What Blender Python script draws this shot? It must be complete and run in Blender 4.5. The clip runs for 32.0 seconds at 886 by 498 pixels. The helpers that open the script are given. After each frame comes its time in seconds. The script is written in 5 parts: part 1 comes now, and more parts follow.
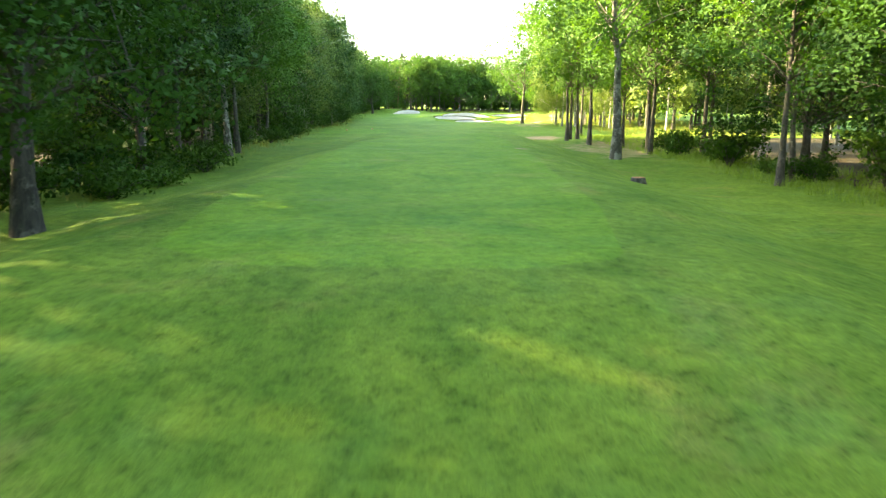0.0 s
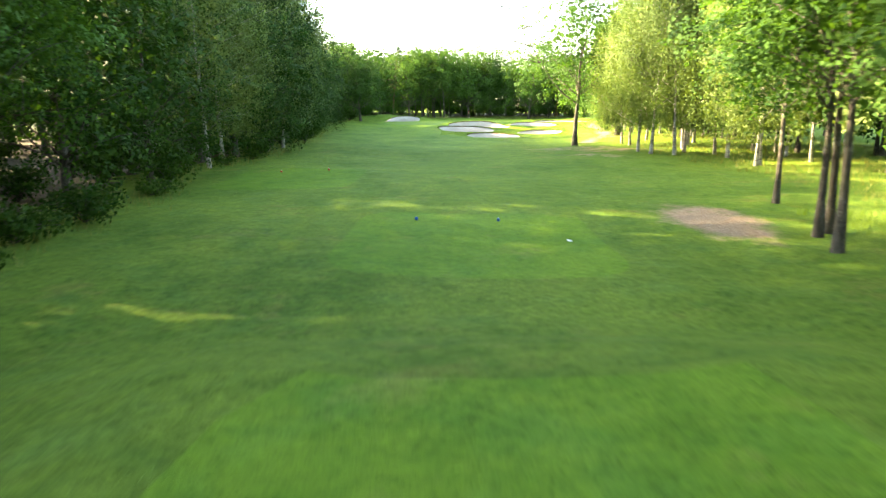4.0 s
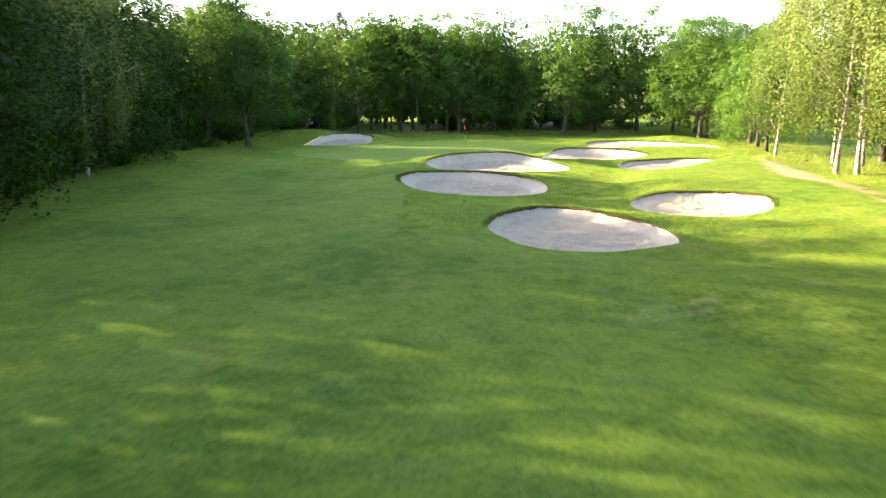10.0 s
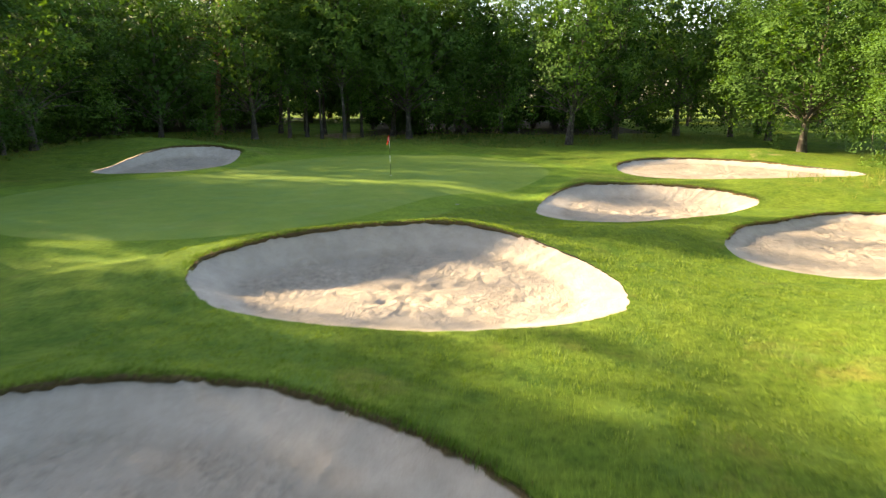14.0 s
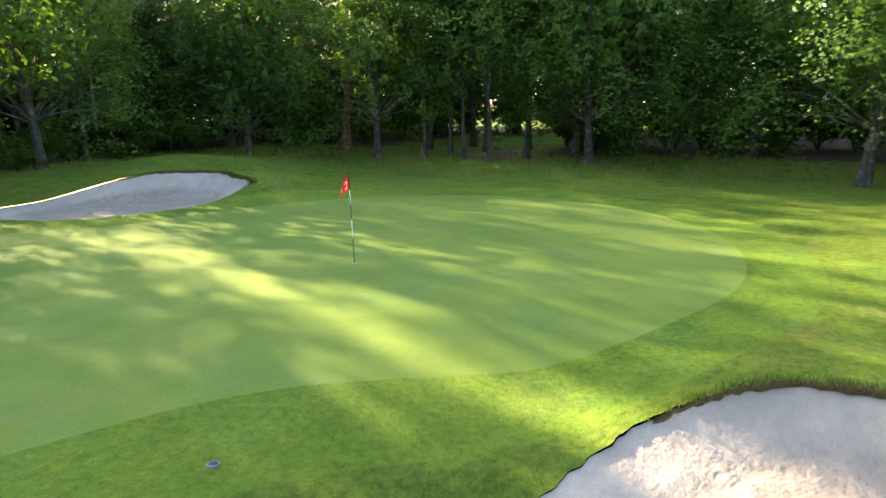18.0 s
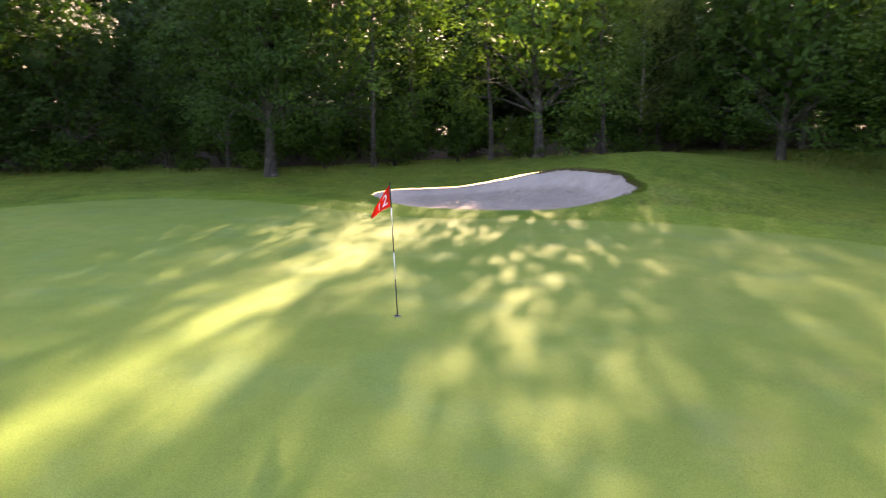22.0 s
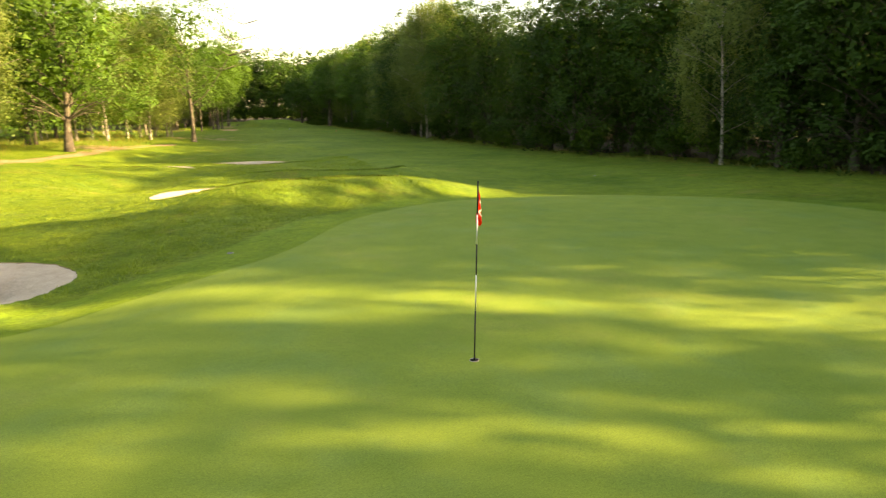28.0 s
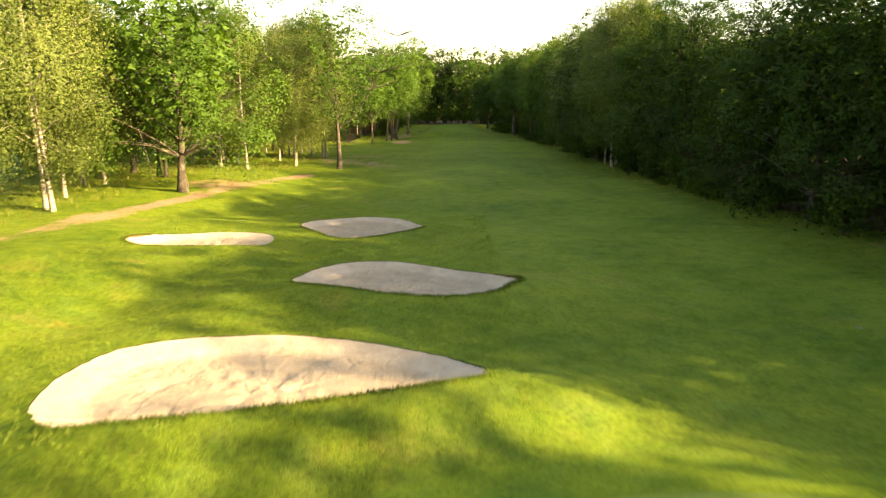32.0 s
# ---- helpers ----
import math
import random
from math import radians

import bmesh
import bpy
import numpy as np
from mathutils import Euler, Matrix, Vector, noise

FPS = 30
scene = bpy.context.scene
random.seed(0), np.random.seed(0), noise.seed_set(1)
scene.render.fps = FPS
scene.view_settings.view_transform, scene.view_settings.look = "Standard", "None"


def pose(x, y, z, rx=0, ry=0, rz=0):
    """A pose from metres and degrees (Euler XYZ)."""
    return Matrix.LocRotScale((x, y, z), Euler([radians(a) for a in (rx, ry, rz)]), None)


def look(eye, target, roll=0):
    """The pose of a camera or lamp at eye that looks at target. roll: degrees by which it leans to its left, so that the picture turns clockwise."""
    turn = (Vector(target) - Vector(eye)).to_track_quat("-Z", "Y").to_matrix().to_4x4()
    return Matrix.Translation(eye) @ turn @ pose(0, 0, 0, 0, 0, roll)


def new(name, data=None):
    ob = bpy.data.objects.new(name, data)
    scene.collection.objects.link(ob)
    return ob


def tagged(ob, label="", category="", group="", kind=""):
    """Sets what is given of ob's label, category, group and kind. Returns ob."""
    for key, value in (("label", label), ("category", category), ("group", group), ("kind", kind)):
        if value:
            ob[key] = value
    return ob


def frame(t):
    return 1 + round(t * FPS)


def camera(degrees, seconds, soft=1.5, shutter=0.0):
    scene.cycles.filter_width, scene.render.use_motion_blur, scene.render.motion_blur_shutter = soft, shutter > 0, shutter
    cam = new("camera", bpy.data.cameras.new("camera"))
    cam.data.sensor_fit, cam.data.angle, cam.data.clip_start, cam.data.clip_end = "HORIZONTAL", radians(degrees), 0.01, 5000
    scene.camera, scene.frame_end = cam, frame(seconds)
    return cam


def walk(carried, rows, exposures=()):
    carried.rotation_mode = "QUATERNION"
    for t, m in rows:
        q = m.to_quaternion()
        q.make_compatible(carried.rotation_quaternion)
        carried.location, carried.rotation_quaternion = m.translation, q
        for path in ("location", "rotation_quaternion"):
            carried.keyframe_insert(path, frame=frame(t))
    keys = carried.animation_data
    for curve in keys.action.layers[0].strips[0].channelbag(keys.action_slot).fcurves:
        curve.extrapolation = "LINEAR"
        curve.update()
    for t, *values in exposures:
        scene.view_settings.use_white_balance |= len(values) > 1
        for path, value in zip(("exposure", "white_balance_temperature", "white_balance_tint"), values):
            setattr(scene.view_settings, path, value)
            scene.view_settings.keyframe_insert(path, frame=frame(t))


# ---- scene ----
# The camera: a small drone that flies from the tee to the green, turns round the flag and backs up.
cam = camera(66.1, 32.0, soft=1.3, shutter=0.38)
PATH = [
    (0, 0.963, 2.102, 3.657, 0.73, -11.85),
    (0.5, 0.899, 4.734, 3.756, 0.64, -11.91),
    (1, 0.878, 8.048, 3.803, 0.71, -11.93),
    (1.5, 0.848, 11.946, 3.866, 0.82, -11.95),
    (2, 0.766, 16.361, 4.016, 0.84, -11.96),
    (2.5, 0.623, 21.310, 4.242, 0.83, -11.96),
    (3, 0.374, 26.192, 4.458, 0.81, -11.95),
    (3.5, -0.009, 31.065, 4.655, 0.78, -11.93),
    (4, -0.414, 36.114, 4.840, 0.80, -11.89),
    (4.5, -0.726, 41.524, 5.014, 0.88, -11.84),
    (5, -0.954, 47.176, 5.185, 1.01, -11.79),
    (5.5, -1.164, 52.927, 5.317, 1.12, -11.73),
    (6, -1.352, 58.759, 5.410, 1.11, -11.68),
    (6.5, -1.507, 64.641, 5.484, 1.00, -11.64),
    (7, -1.652, 70.409, 5.558, 0.81, -11.63),
    (7.5, -1.844, 75.930, 5.688, 0.47, -11.65),
    (8, -1.904, 81.315, 5.771, 0.08, -11.68),
    (8.5, -1.789, 86.649, 5.750, -0.39, -11.72),
    (9, -1.534, 91.929, 5.672, -0.77, -11.74),
    (9.5, -1.161, 97.231, 5.592, -0.93, -11.74),
    (10, -0.730, 102.309, 5.547, -1.05, -11.75),
    (10.5, -0.296, 107.007, 5.565, -1.23, -11.80),
    (11, 0.156, 111.424, 5.634, -1.39, -11.91),
    (11.5, 0.666, 115.629, 5.701, -1.51, -12.05),
    (12, 1.262, 119.653, 5.715, -1.60, -12.17),
    (12.5, 1.956, 123.616, 5.686, -1.65, -12.24),
    (13, 2.747, 127.620, 5.651, -1.65, -12.29),
    (13.5, 3.571, 131.499, 5.632, -1.69, -12.35),
    (14, 4.354, 135.147, 5.639, -1.83, -12.41),
    (14.5, 5.266, 138.758, 5.560, -1.70, -12.38),
    (15, 6.342, 142.230, 5.372, -0.93, -12.24),
    (15.5, 7.444, 145.473, 5.168, 0.69, -12.05),
    (16, 8.432, 148.394, 5.038, 3.35, -11.88),
    (16.5, 9.168, 150.900, 5.077, 7.25, -11.82),
    (17, 9.731, 153.169, 5.231, 11.84, -11.84),
    (17.5, 10.297, 155.147, 5.384, 16.93, -11.87),
    (18, 10.898, 156.878, 5.459, 22.45, -11.86),
    (18.5, 11.449, 158.416, 5.458, 28.00, -11.85),
    (19, 11.889, 159.924, 5.422, 33.48, -11.87),
    (19.5, 12.242, 161.434, 5.380, 39.30, -11.92),
    (20, 12.515, 162.855, 5.333, 45.65, -11.96),
    (20.5, 12.775, 164.335, 5.276, 52.60, -11.98),
    (21, 13.078, 166.028, 5.216, 60.62, -11.98),
    (21.5, 13.367, 167.970, 5.164, 70.21, -12.00),
    (22, 13.373, 169.808, 5.136, 79.87, -12.08),
    (22.5, 13.091, 171.306, 5.117, 88.62, -12.15),
    (23, 12.639, 172.631, 5.088, 97.15, -12.16),
    (23.5, 12.096, 173.936, 5.053, 106.12, -12.14),
    (24, 11.457, 175.157, 5.028, 115.30, -12.12),
    (24.5, 10.714, 176.190, 5.018, 124.38, -12.15),
    (25, 9.823, 177.133, 5.032, 133.71, -12.25),
    (25.5, 9.027, 177.870, 5.026, 141.50, -12.29),
    (26, 8.361, 178.263, 4.987, 146.88, -12.21),
    (26.5, 7.739, 178.412, 4.926, 150.84, -12.07),
    (27, 7.072, 178.416, 4.858, 154.39, -11.92),
    (27.5, 6.274, 178.376, 4.793, 158.53, -11.78),
    (28, 5.256, 178.392, 4.746, 164.25, -11.72),
    (28.5, 4.100, 178.468, 4.711, 171.11, -11.71),
    (29, 3.017, 178.234, 4.678, 177.05, -11.72),
    (29.5, 2.005, 177.828, 4.633, 180.64, -11.68),
    (30, 1.041, 177.244, 4.836, 181.21, -11.73),
    (30.5, 0.352, 175.718, 5.486, 181.03, -11.84),
    (31, -0.093, 173.101, 6.590, 181.08, -12.17),
    (31.5, -0.490, 169.726, 7.368, 181.25, -12.41),
    (32, -0.355, 165.293, 7.827, 181.19, -12.51),
]
walk(cam, [(t, pose(x, y, z, 90 + pitch, 0, yaw)) for t, x, y, z, yaw, pitch in PATH],
     [(0.0, 4.15, 7900, 1), (1.0, 3.95, 7600, 2), (2.0, 4.0, 7600, 4), (5.0, 3.65, 7550, 11), (8.0, 3.4, 7200, 18), (11.0, 2.95, 7450, 20), (13.0, 2.8, 7500, 20), (14.0, 2.35, 7600, 18), (17.0, 2.9, 7200, 16), (18.0, 3.0, 7000, 22), (20.0, 3.1, 7300, 44), (23.0, 3.02, 7400, 44), (24.0, 3.08, 8400, 37), (25.0, 3.07, 9400, 28), (28.0, 2.72, 11500, 17), (31.0, 2.55, 12000, 15), (32.0, 2.5, 10700, 18)])

# ---- light: low evening sun from beyond the wood, clear sky ----
SUN_ELEVATION, SUN_TURN = radians(21.1), radians(-71.5)
SUN_WAY = Vector((math.sin(SUN_TURN) * math.cos(SUN_ELEVATION), math.cos(SUN_TURN) * math.cos(SUN_ELEVATION), math.sin(SUN_ELEVATION)))
world = bpy.data.worlds.new("sky")
scene.world = world
world.use_nodes = True
wn = world.node_tree.nodes
sky = wn.new("ShaderNodeTexSky")
sky.sky_type, sky.sun_disc, sky.sun_elevation, sky.sun_rotation = "NISHITA", False, SUN_ELEVATION, SUN_TURN
sky.air_density, sky.dust_density, sky.ozone_density = 1.0, 1.2, 1.0
world.node_tree.links.new(sky.outputs[0], wn["Background"].inputs[0])
wn["Background"].inputs[1].default_value = 0.115
sun = new("sun", bpy.data.lights.new("sun", "SUN"))
sun.data.energy, sun.data.angle, sun.data.color = 5.4, radians(0.85), (1.0, 0.825, 0.56)
sun.matrix_world = look(SUN_WAY * 300, (0, 0, 0))

# ---- materials ----


def material(name, rough=0.8):
    m = bpy.data.materials.new(name)
    m.use_nodes = True
    n, l = m.node_tree.nodes, m.node_tree.links
    b = n["Principled BSDF"]
    b.inputs["Roughness"].default_value = rough
    b.inputs["Specular IOR Level"].default_value = 0.25
    return m, n, l, b


def tex(n, l, scale, detail=4.0, rough=0.6, stretch=(1, 1, 1), space="Object"):
    c, mp, t = n.new("ShaderNodeTexCoord"), n.new("ShaderNodeMapping"), n.new("ShaderNodeTexNoise")
    mp.inputs["Scale"].default_value = stretch
    t.inputs["Scale"].default_value, t.inputs["Detail"].default_value, t.inputs["Roughness"].default_value = scale, detail, rough
    l.new(c.outputs[space], mp.inputs[0])
    l.new(mp.outputs[0], t.inputs["Vector"])
    return t.outputs["Fac"]


def ramp(n, l, fac, stops):
    r = n.new("ShaderNodeValToRGB")
    while len(r.color_ramp.elements) < len(stops):
        r.color_ramp.elements.new(0.5)
    for e, (p, c) in zip(r.color_ramp.elements, stops):
        e.position, e.color = p, (*c, 1)
    l.new(fac, r.inputs[0])
    return r.outputs[0]


def mix(n, l, fac, a, b, blend="MIX"):
    x = n.new("ShaderNodeMix")
    x.data_type, x.blend_type = "RGBA", blend
    for s, v in ((x.inputs[0], fac), (x.inputs[6], a), (x.inputs[7], b)):
        if isinstance(v, (int, float)):
            s.default_value = v
        elif isinstance(v, tuple):
            s.default_value = (*v, 1)
        else:
            l.new(v, s)
    return x.outputs[2]


def calc(n, l, op, a, b=0.0, clamp=False):
    x = n.new("ShaderNodeMath")
    x.operation, x.use_clamp = op, clamp
    for s, v in zip(x.inputs, (a, b)):
        if isinstance(v, (int, float)):
            s.default_value = v
        else:
            l.new(v, s)
    return x.outputs[0]


def bump(n, l, b, height, strength, distance):
    x = n.new("ShaderNodeBump")
    x.inputs["Strength"].default_value, x.inputs["Distance"].default_value = strength, distance
    l.new(height, x.inputs["Height"])
    l.new(x.outputs[0], b.inputs["Normal"])


def grass(name, dark, light, dry, dry_amount, fine, relief, bare=False, clump=0.4):
    """Mown grass: blotches of two greens, dry patches, fine blade grain; worn earth where the sheet's "bare" value says so."""
    m, n, l, b = material(name, 0.85)
    b.inputs["Specular IOR Level"].default_value = 0.06
    big, mid, small = tex(n, l, 0.16, 5), tex(n, l, 1.3, 6, 0.65), tex(n, l, fine, 3, 0.7)
    blade = tex(n, l, fine * 3.2, 2, 0.6)
    c = ramp(n, l, calc(n, l, "ADD", calc(n, l, "MULTIPLY", big, 0.5), calc(n, l, "MULTIPLY", mid, 0.5)), [(0.36, dark), (0.62, light)])
    d = ramp(n, l, tex(n, l, 0.45, 7, 0.7), [(0.56, (0, 0, 0)), (0.72, (1, 1, 1))])
    c = mix(n, l, calc(n, l, "MULTIPLY", d, dry_amount), c, dry)
    cool = ramp(n, l, tex(n, l, 0.75, 5, 0.6), [(0.5, (1, 1, 1)), (0.66, (0.72, 0.95, 1.9))])
    c = mix(n, l, 0.3, c, cool, "MULTIPLY")
    tuft = tex(n, l, fine * 0.24, 5, 0.65, (1, 1, 1.5))
    grain = calc(n, l, "ADD", calc(n, l, "MULTIPLY", tuft, clump), calc(n, l, "ADD", calc(n, l, "MULTIPLY", small, 0.6 * (1 - clump)), calc(n, l, "MULTIPLY", blade, 0.4 * (1 - clump))))
    c = mix(n, l, 0.5 + clump, c, ramp(n, l, grain, [(0.36, (0.38, 0.42, 0.34)), (0.5, (0.98, 0.98, 0.95)), (0.66, (1.5, 1.48, 1.3))]), "MULTIPLY")
    if bare:
        a = n.new("ShaderNodeAttribute")
        a.attribute_name = "bare"
        w = calc(n, l, "ADD", a.outputs["Fac"], calc(n, l, "ADD", calc(n, l, "MULTIPLY", calc(n, l, "SUBTRACT", tex(n, l, 1.3, 7, 0.75), 0.5), 1.5), calc(n, l, "MULTIPLY", calc(n, l, "SUBTRACT", tex(n, l, 0.35, 4, 0.6), 0.5), 1.1)))
        w = calc(n, l, "MULTIPLY", calc(n, l, "SUBTRACT", w, 0.4), 2.2, True)
        w = calc(n, l, "MULTIPLY", w, calc(n, l, "GREATER_THAN", a.outputs["Fac"], 0.02))
        soil = ramp(n, l, tex(n, l, 9.0, 6, 0.7), [(0.3, (0.175, 0.112, 0.068)), (0.7, (0.4, 0.3, 0.205))])
        c = mix(n, l, w, c, soil)
    l.new(c, b.inputs["Base Color"])
    bump(n, l, b, grain, relief, 0.05 + 0.14 * clump)
    return m


M_ROUGH = grass("rough_grass", (0.062, 0.125, 0.014), (0.146, 0.216, 0.028), (0.24, 0.19, 0.055), 0.5, 26.0, 1.0, bare=True, clump=0.45)
M_FAIRWAY = grass("fairway_grass", (0.058, 0.124, 0.015), (0.144, 0.219, 0.03), (0.22, 0.195, 0.06), 0.4, 34.0, 0.7, bare=True)
M_FRINGE = grass("fringe_grass", (0.07, 0.145, 0.016), (0.145, 0.228, 0.026), (0.2, 0.2, 0.06), 0.2, 38.0, 0.6)
M_GREEN = grass("putting_green_grass", (0.107, 0.18, 0.03), (0.152, 0.224, 0.043), (0.2, 0.21, 0.065), 0.35, 60.0, 0.15, clump=0.1)
M_TEE = grass("tee_grass", (0.066, 0.142, 0.012), (0.135, 0.222, 0.02), (0.23, 0.19, 0.06), 0.45, 28.0, 0.7, bare=True)


def make_sand():
    m, n, l, b = material("sand", 0.95)
    big, mid, fine = tex(n, l, 0.5, 4), tex(n, l, 3.0, 6, 0.65), tex(n, l, 90.0, 3)
    rake = n.new("ShaderNodeTexWave")
    rake.wave_type, rake.rings_direction = "RINGS", "Z"
    rake.inputs["Scale"].default_value, rake.inputs["Distortion"].default_value, rake.inputs["Detail"].default_value = 4.5, 9.0, 2.0
    rake.inputs["Detail Scale"].default_value = 0.6
    c = n.new("ShaderNodeTexCoord")
    l.new(c.outputs["Object"], rake.inputs["Vector"])
    foot = n.new("ShaderNodeTexVoronoi")
    foot.inputs["Scale"].default_value, foot.inputs["Randomness"].default_value = 2.6, 1.0
    l.new(c.outputs["Object"], foot.inputs["Vector"])
    pits = calc(n, l, "MULTIPLY", ramp(n, l, foot.outputs["Distance"], [(0.06, (0, 0, 0)), (0.22, (1, 1, 1))]), ramp(n, l, big, [(0.48, (0, 0, 0)), (0.56, (1, 1, 1))]))
    col = ramp(n, l, calc(n, l, "ADD", calc(n, l, "MULTIPLY", big, 0.6), calc(n, l, "MULTIPLY", mid, 0.4)), [(0.36, (0.322, 0.291, 0.235)), (0.64, (0.468, 0.428, 0.352))])
    col = mix(n, l, 0.75, col, ramp(n, l, fine, [(0.36, (0.7, 0.68, 0.64)), (0.7, (1.15, 1.13, 1.1))]), "MULTIPLY")
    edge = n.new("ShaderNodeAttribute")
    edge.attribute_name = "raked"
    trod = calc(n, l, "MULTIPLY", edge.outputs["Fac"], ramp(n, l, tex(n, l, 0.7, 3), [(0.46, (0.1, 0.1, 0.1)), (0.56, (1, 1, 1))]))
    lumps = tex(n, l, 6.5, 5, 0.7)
    # paler rim band: drier sand, and slope light put into the colour
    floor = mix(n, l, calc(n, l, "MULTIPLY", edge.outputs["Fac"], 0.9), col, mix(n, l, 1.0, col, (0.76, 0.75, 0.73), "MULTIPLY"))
    # the lumps' lit and shaded sides are painted into the trodden sand
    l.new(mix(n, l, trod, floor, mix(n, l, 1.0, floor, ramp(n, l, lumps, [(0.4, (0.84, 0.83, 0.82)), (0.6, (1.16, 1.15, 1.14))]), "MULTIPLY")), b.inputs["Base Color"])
    comb = calc(n, l, "MULTIPLY", rake.outputs["Fac"], calc(n, l, "MULTIPLY", edge.outputs["Fac"], 0.028))
    pits = calc(n, l, "MULTIPLY", pits, edge.outputs["Fac"])
    h = calc(n, l, "ADD", comb, calc(n, l, "ADD", calc(n, l, "MULTIPLY", mid, 0.5), calc(n, l, "ADD", calc(n, l, "MULTIPLY", pits, 0.3), calc(n, l, "MULTIPLY", lumps, calc(n, l, "ADD", calc(n, l, "MULTIPLY", trod, 0.8), 0.35)))))
    bump(n, l, b, h, 0.7, 0.11)
    return m


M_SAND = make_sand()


def make_soil(name, dark, light, scale):
    m, n, l, b = material(name, 0.95)
    h = tex(n, l, scale, 7, 0.75)
    l.new(ramp(n, l, h, [(0.3, dark), (0.7, light)]), b.inputs["Base Color"])
    bump(n, l, b, h, 0.9, 0.06)
    return m


M_LIP = make_soil("bunker_lip_soil", (0.045, 0.034, 0.015), (0.17, 0.13, 0.055), 14.0)
M_LITTER = make_soil("leaf_litter", (0.018, 0.016, 0.007), (0.075, 0.058, 0.028), 6.0)


def leaf_material(name, dark, light, through_leaf, gloss=0.2):
    """Leaves: each one of its own shade, lit through from behind."""
    m, n, l, b = material(name, 0.62)
    g, o = n.new("ShaderNodeNewGeometry"), n.new("ShaderNodeObjectInfo")
    big = tex(n, l, 0.55, 3)
    f = calc(n, l, "ADD", calc(n, l, "MULTIPLY", g.outputs["Random Per Island"], 0.22), calc(n, l, "ADD", calc(n, l, "MULTIPLY", big, 0.42), calc(n, l, "MULTIPLY", o.outputs["Random"], 0.42)))
    c = ramp(n, l, f, [(0.2, dark), (0.85, light)])
    l.new(c, b.inputs["Base Color"])
    b.inputs["Specular IOR Level"].default_value = gloss
    t, s = n.new("ShaderNodeBsdfTranslucent"), n.new("ShaderNodeMixShader")
    l.new(mix(n, l, 1.0, c, (1.25, 1.25, 0.45), "MULTIPLY"), t.inputs[0])
    s.inputs[0].default_value = through_leaf
    l.new(b.outputs[0], s.inputs[1])
    l.new(t.outputs[0], s.inputs[2])
    l.new(s.outputs[0], n["Material Output"].inputs[0])
    return m


# oak leaves twice: the wood's shade painted into the first, sunlight into the second
M_SHADED_OAK_LEAF = leaf_material("shaded_oak_leaves", (0.006, 0.023, 0.005), (0.045, 0.108, 0.018), 0.28, 0.09)
M_LIT_OAK_LEAF = leaf_material("lit_oak_leaves", (0.022, 0.065, 0.014), (0.084, 0.172, 0.032), 0.35, 0.08)
M_BIRCH_LEAF = leaf_material("birch_leaves", (0.068, 0.116, 0.032), (0.152, 0.207, 0.066), 0.32, 0.1)
M_PINE_LEAF = leaf_material("pine_needles", (0.018, 0.045, 0.018), (0.05, 0.09, 0.035), 0.2)
M_SHRUB_LEAF = leaf_material("shrub_leaves", (0.012, 0.038, 0.006), (0.06, 0.12, 0.017), 0.3, 0.06)
M_BLADE = leaf_material("grass_blades", (0.06, 0.135, 0.015), (0.2, 0.285, 0.05), 0.4, 0.2)
M_ROOT = leaf_material("dry_roots", (0.05, 0.035, 0.015), (0.16, 0.12, 0.05), 0.2, 0.1)
M_STRAW = leaf_material("tall_grass_blades", (0.09, 0.14, 0.02), (0.26, 0.25, 0.09), 0.4, 0.2)


def make_bark(name, dark, light, stretch, scale, patches=0.4, start=0.54):
    m, n, l, b = material(name, 0.9)
    h = tex(n, l, scale, 6, 0.7, stretch)
    c = ramp(n, l, h, [(0.3, dark), (0.7, light)])
    moss = ramp(n, l, tex(n, l, 1.2, 4), [(0.5, (0, 0, 0)), (0.68, (1, 1, 1))])
    c = mix(n, l, calc(n, l, "MULTIPLY", moss, 0.35), c, (0.09, 0.12, 0.05))
    lichen = ramp(n, l, tex(n, l, 3.2, 6, 0.7), [(start, (0, 0, 0)), (start + 0.07, (1, 1, 1))])
    l.new(mix(n, l, calc(n, l, "MULTIPLY", lichen, patches), c, (0.25, 0.235, 0.19)), b.inputs["Base Color"])
    bump(n, l, b, h, 1.0, 0.06)
    return m


M_BARK = make_bark("oak_bark", (0.016, 0.013, 0.01), (0.1, 0.088, 0.07), (1, 1, 0.25), 9.0)
M_PALE_BARK = make_bark("pale_lichened_bark", (0.022, 0.019, 0.014), (0.13, 0.115, 0.09), (1, 1, 0.35), 8.0, 0.9, 0.49)
M_PINE_BARK = make_bark("pine_bark", (0.06, 0.035, 0.022), (0.24, 0.13, 0.07), (1, 1, 0.4), 7.0)


def make_birch_bark():
    m, n, l, b = material("birch_bark", 0.7)
    band, patch = tex(n, l, 5.0, 4, 0.6, (0.6, 0.6, 4.5)), tex(n, l, 1.6, 5)
    c = mix(n, l, ramp(n, l, band, [(0.55, (0, 0, 0)), (0.62, (1, 1, 1))]), ramp(n, l, patch, [(0.32, (0.12, 0.105, 0.085)), (0.68, (0.47, 0.44, 0.38))]), (0.06, 0.05, 0.045))
    l.new(c, b.inputs["Base Color"])
    bump(n, l, b, band, 0.4, 0.02)
    return m


M_BIRCH_BARK = make_birch_bark()


def plain(name, colour, rough=0.5, wear=0.25, metal=0.0):
    m, n, l, b = material(name, rough)
    l.new(mix(n, l, wear, colour, ramp(n, l, tex(n, l, 30.0, 5), [(0.3, tuple(0.45 * v for v in colour)), (0.7, tuple(min(1.0, 1.25 * v) for v in colour))])), b.inputs["Base Color"])
    b.inputs["Metallic"].default_value = metal
    return m


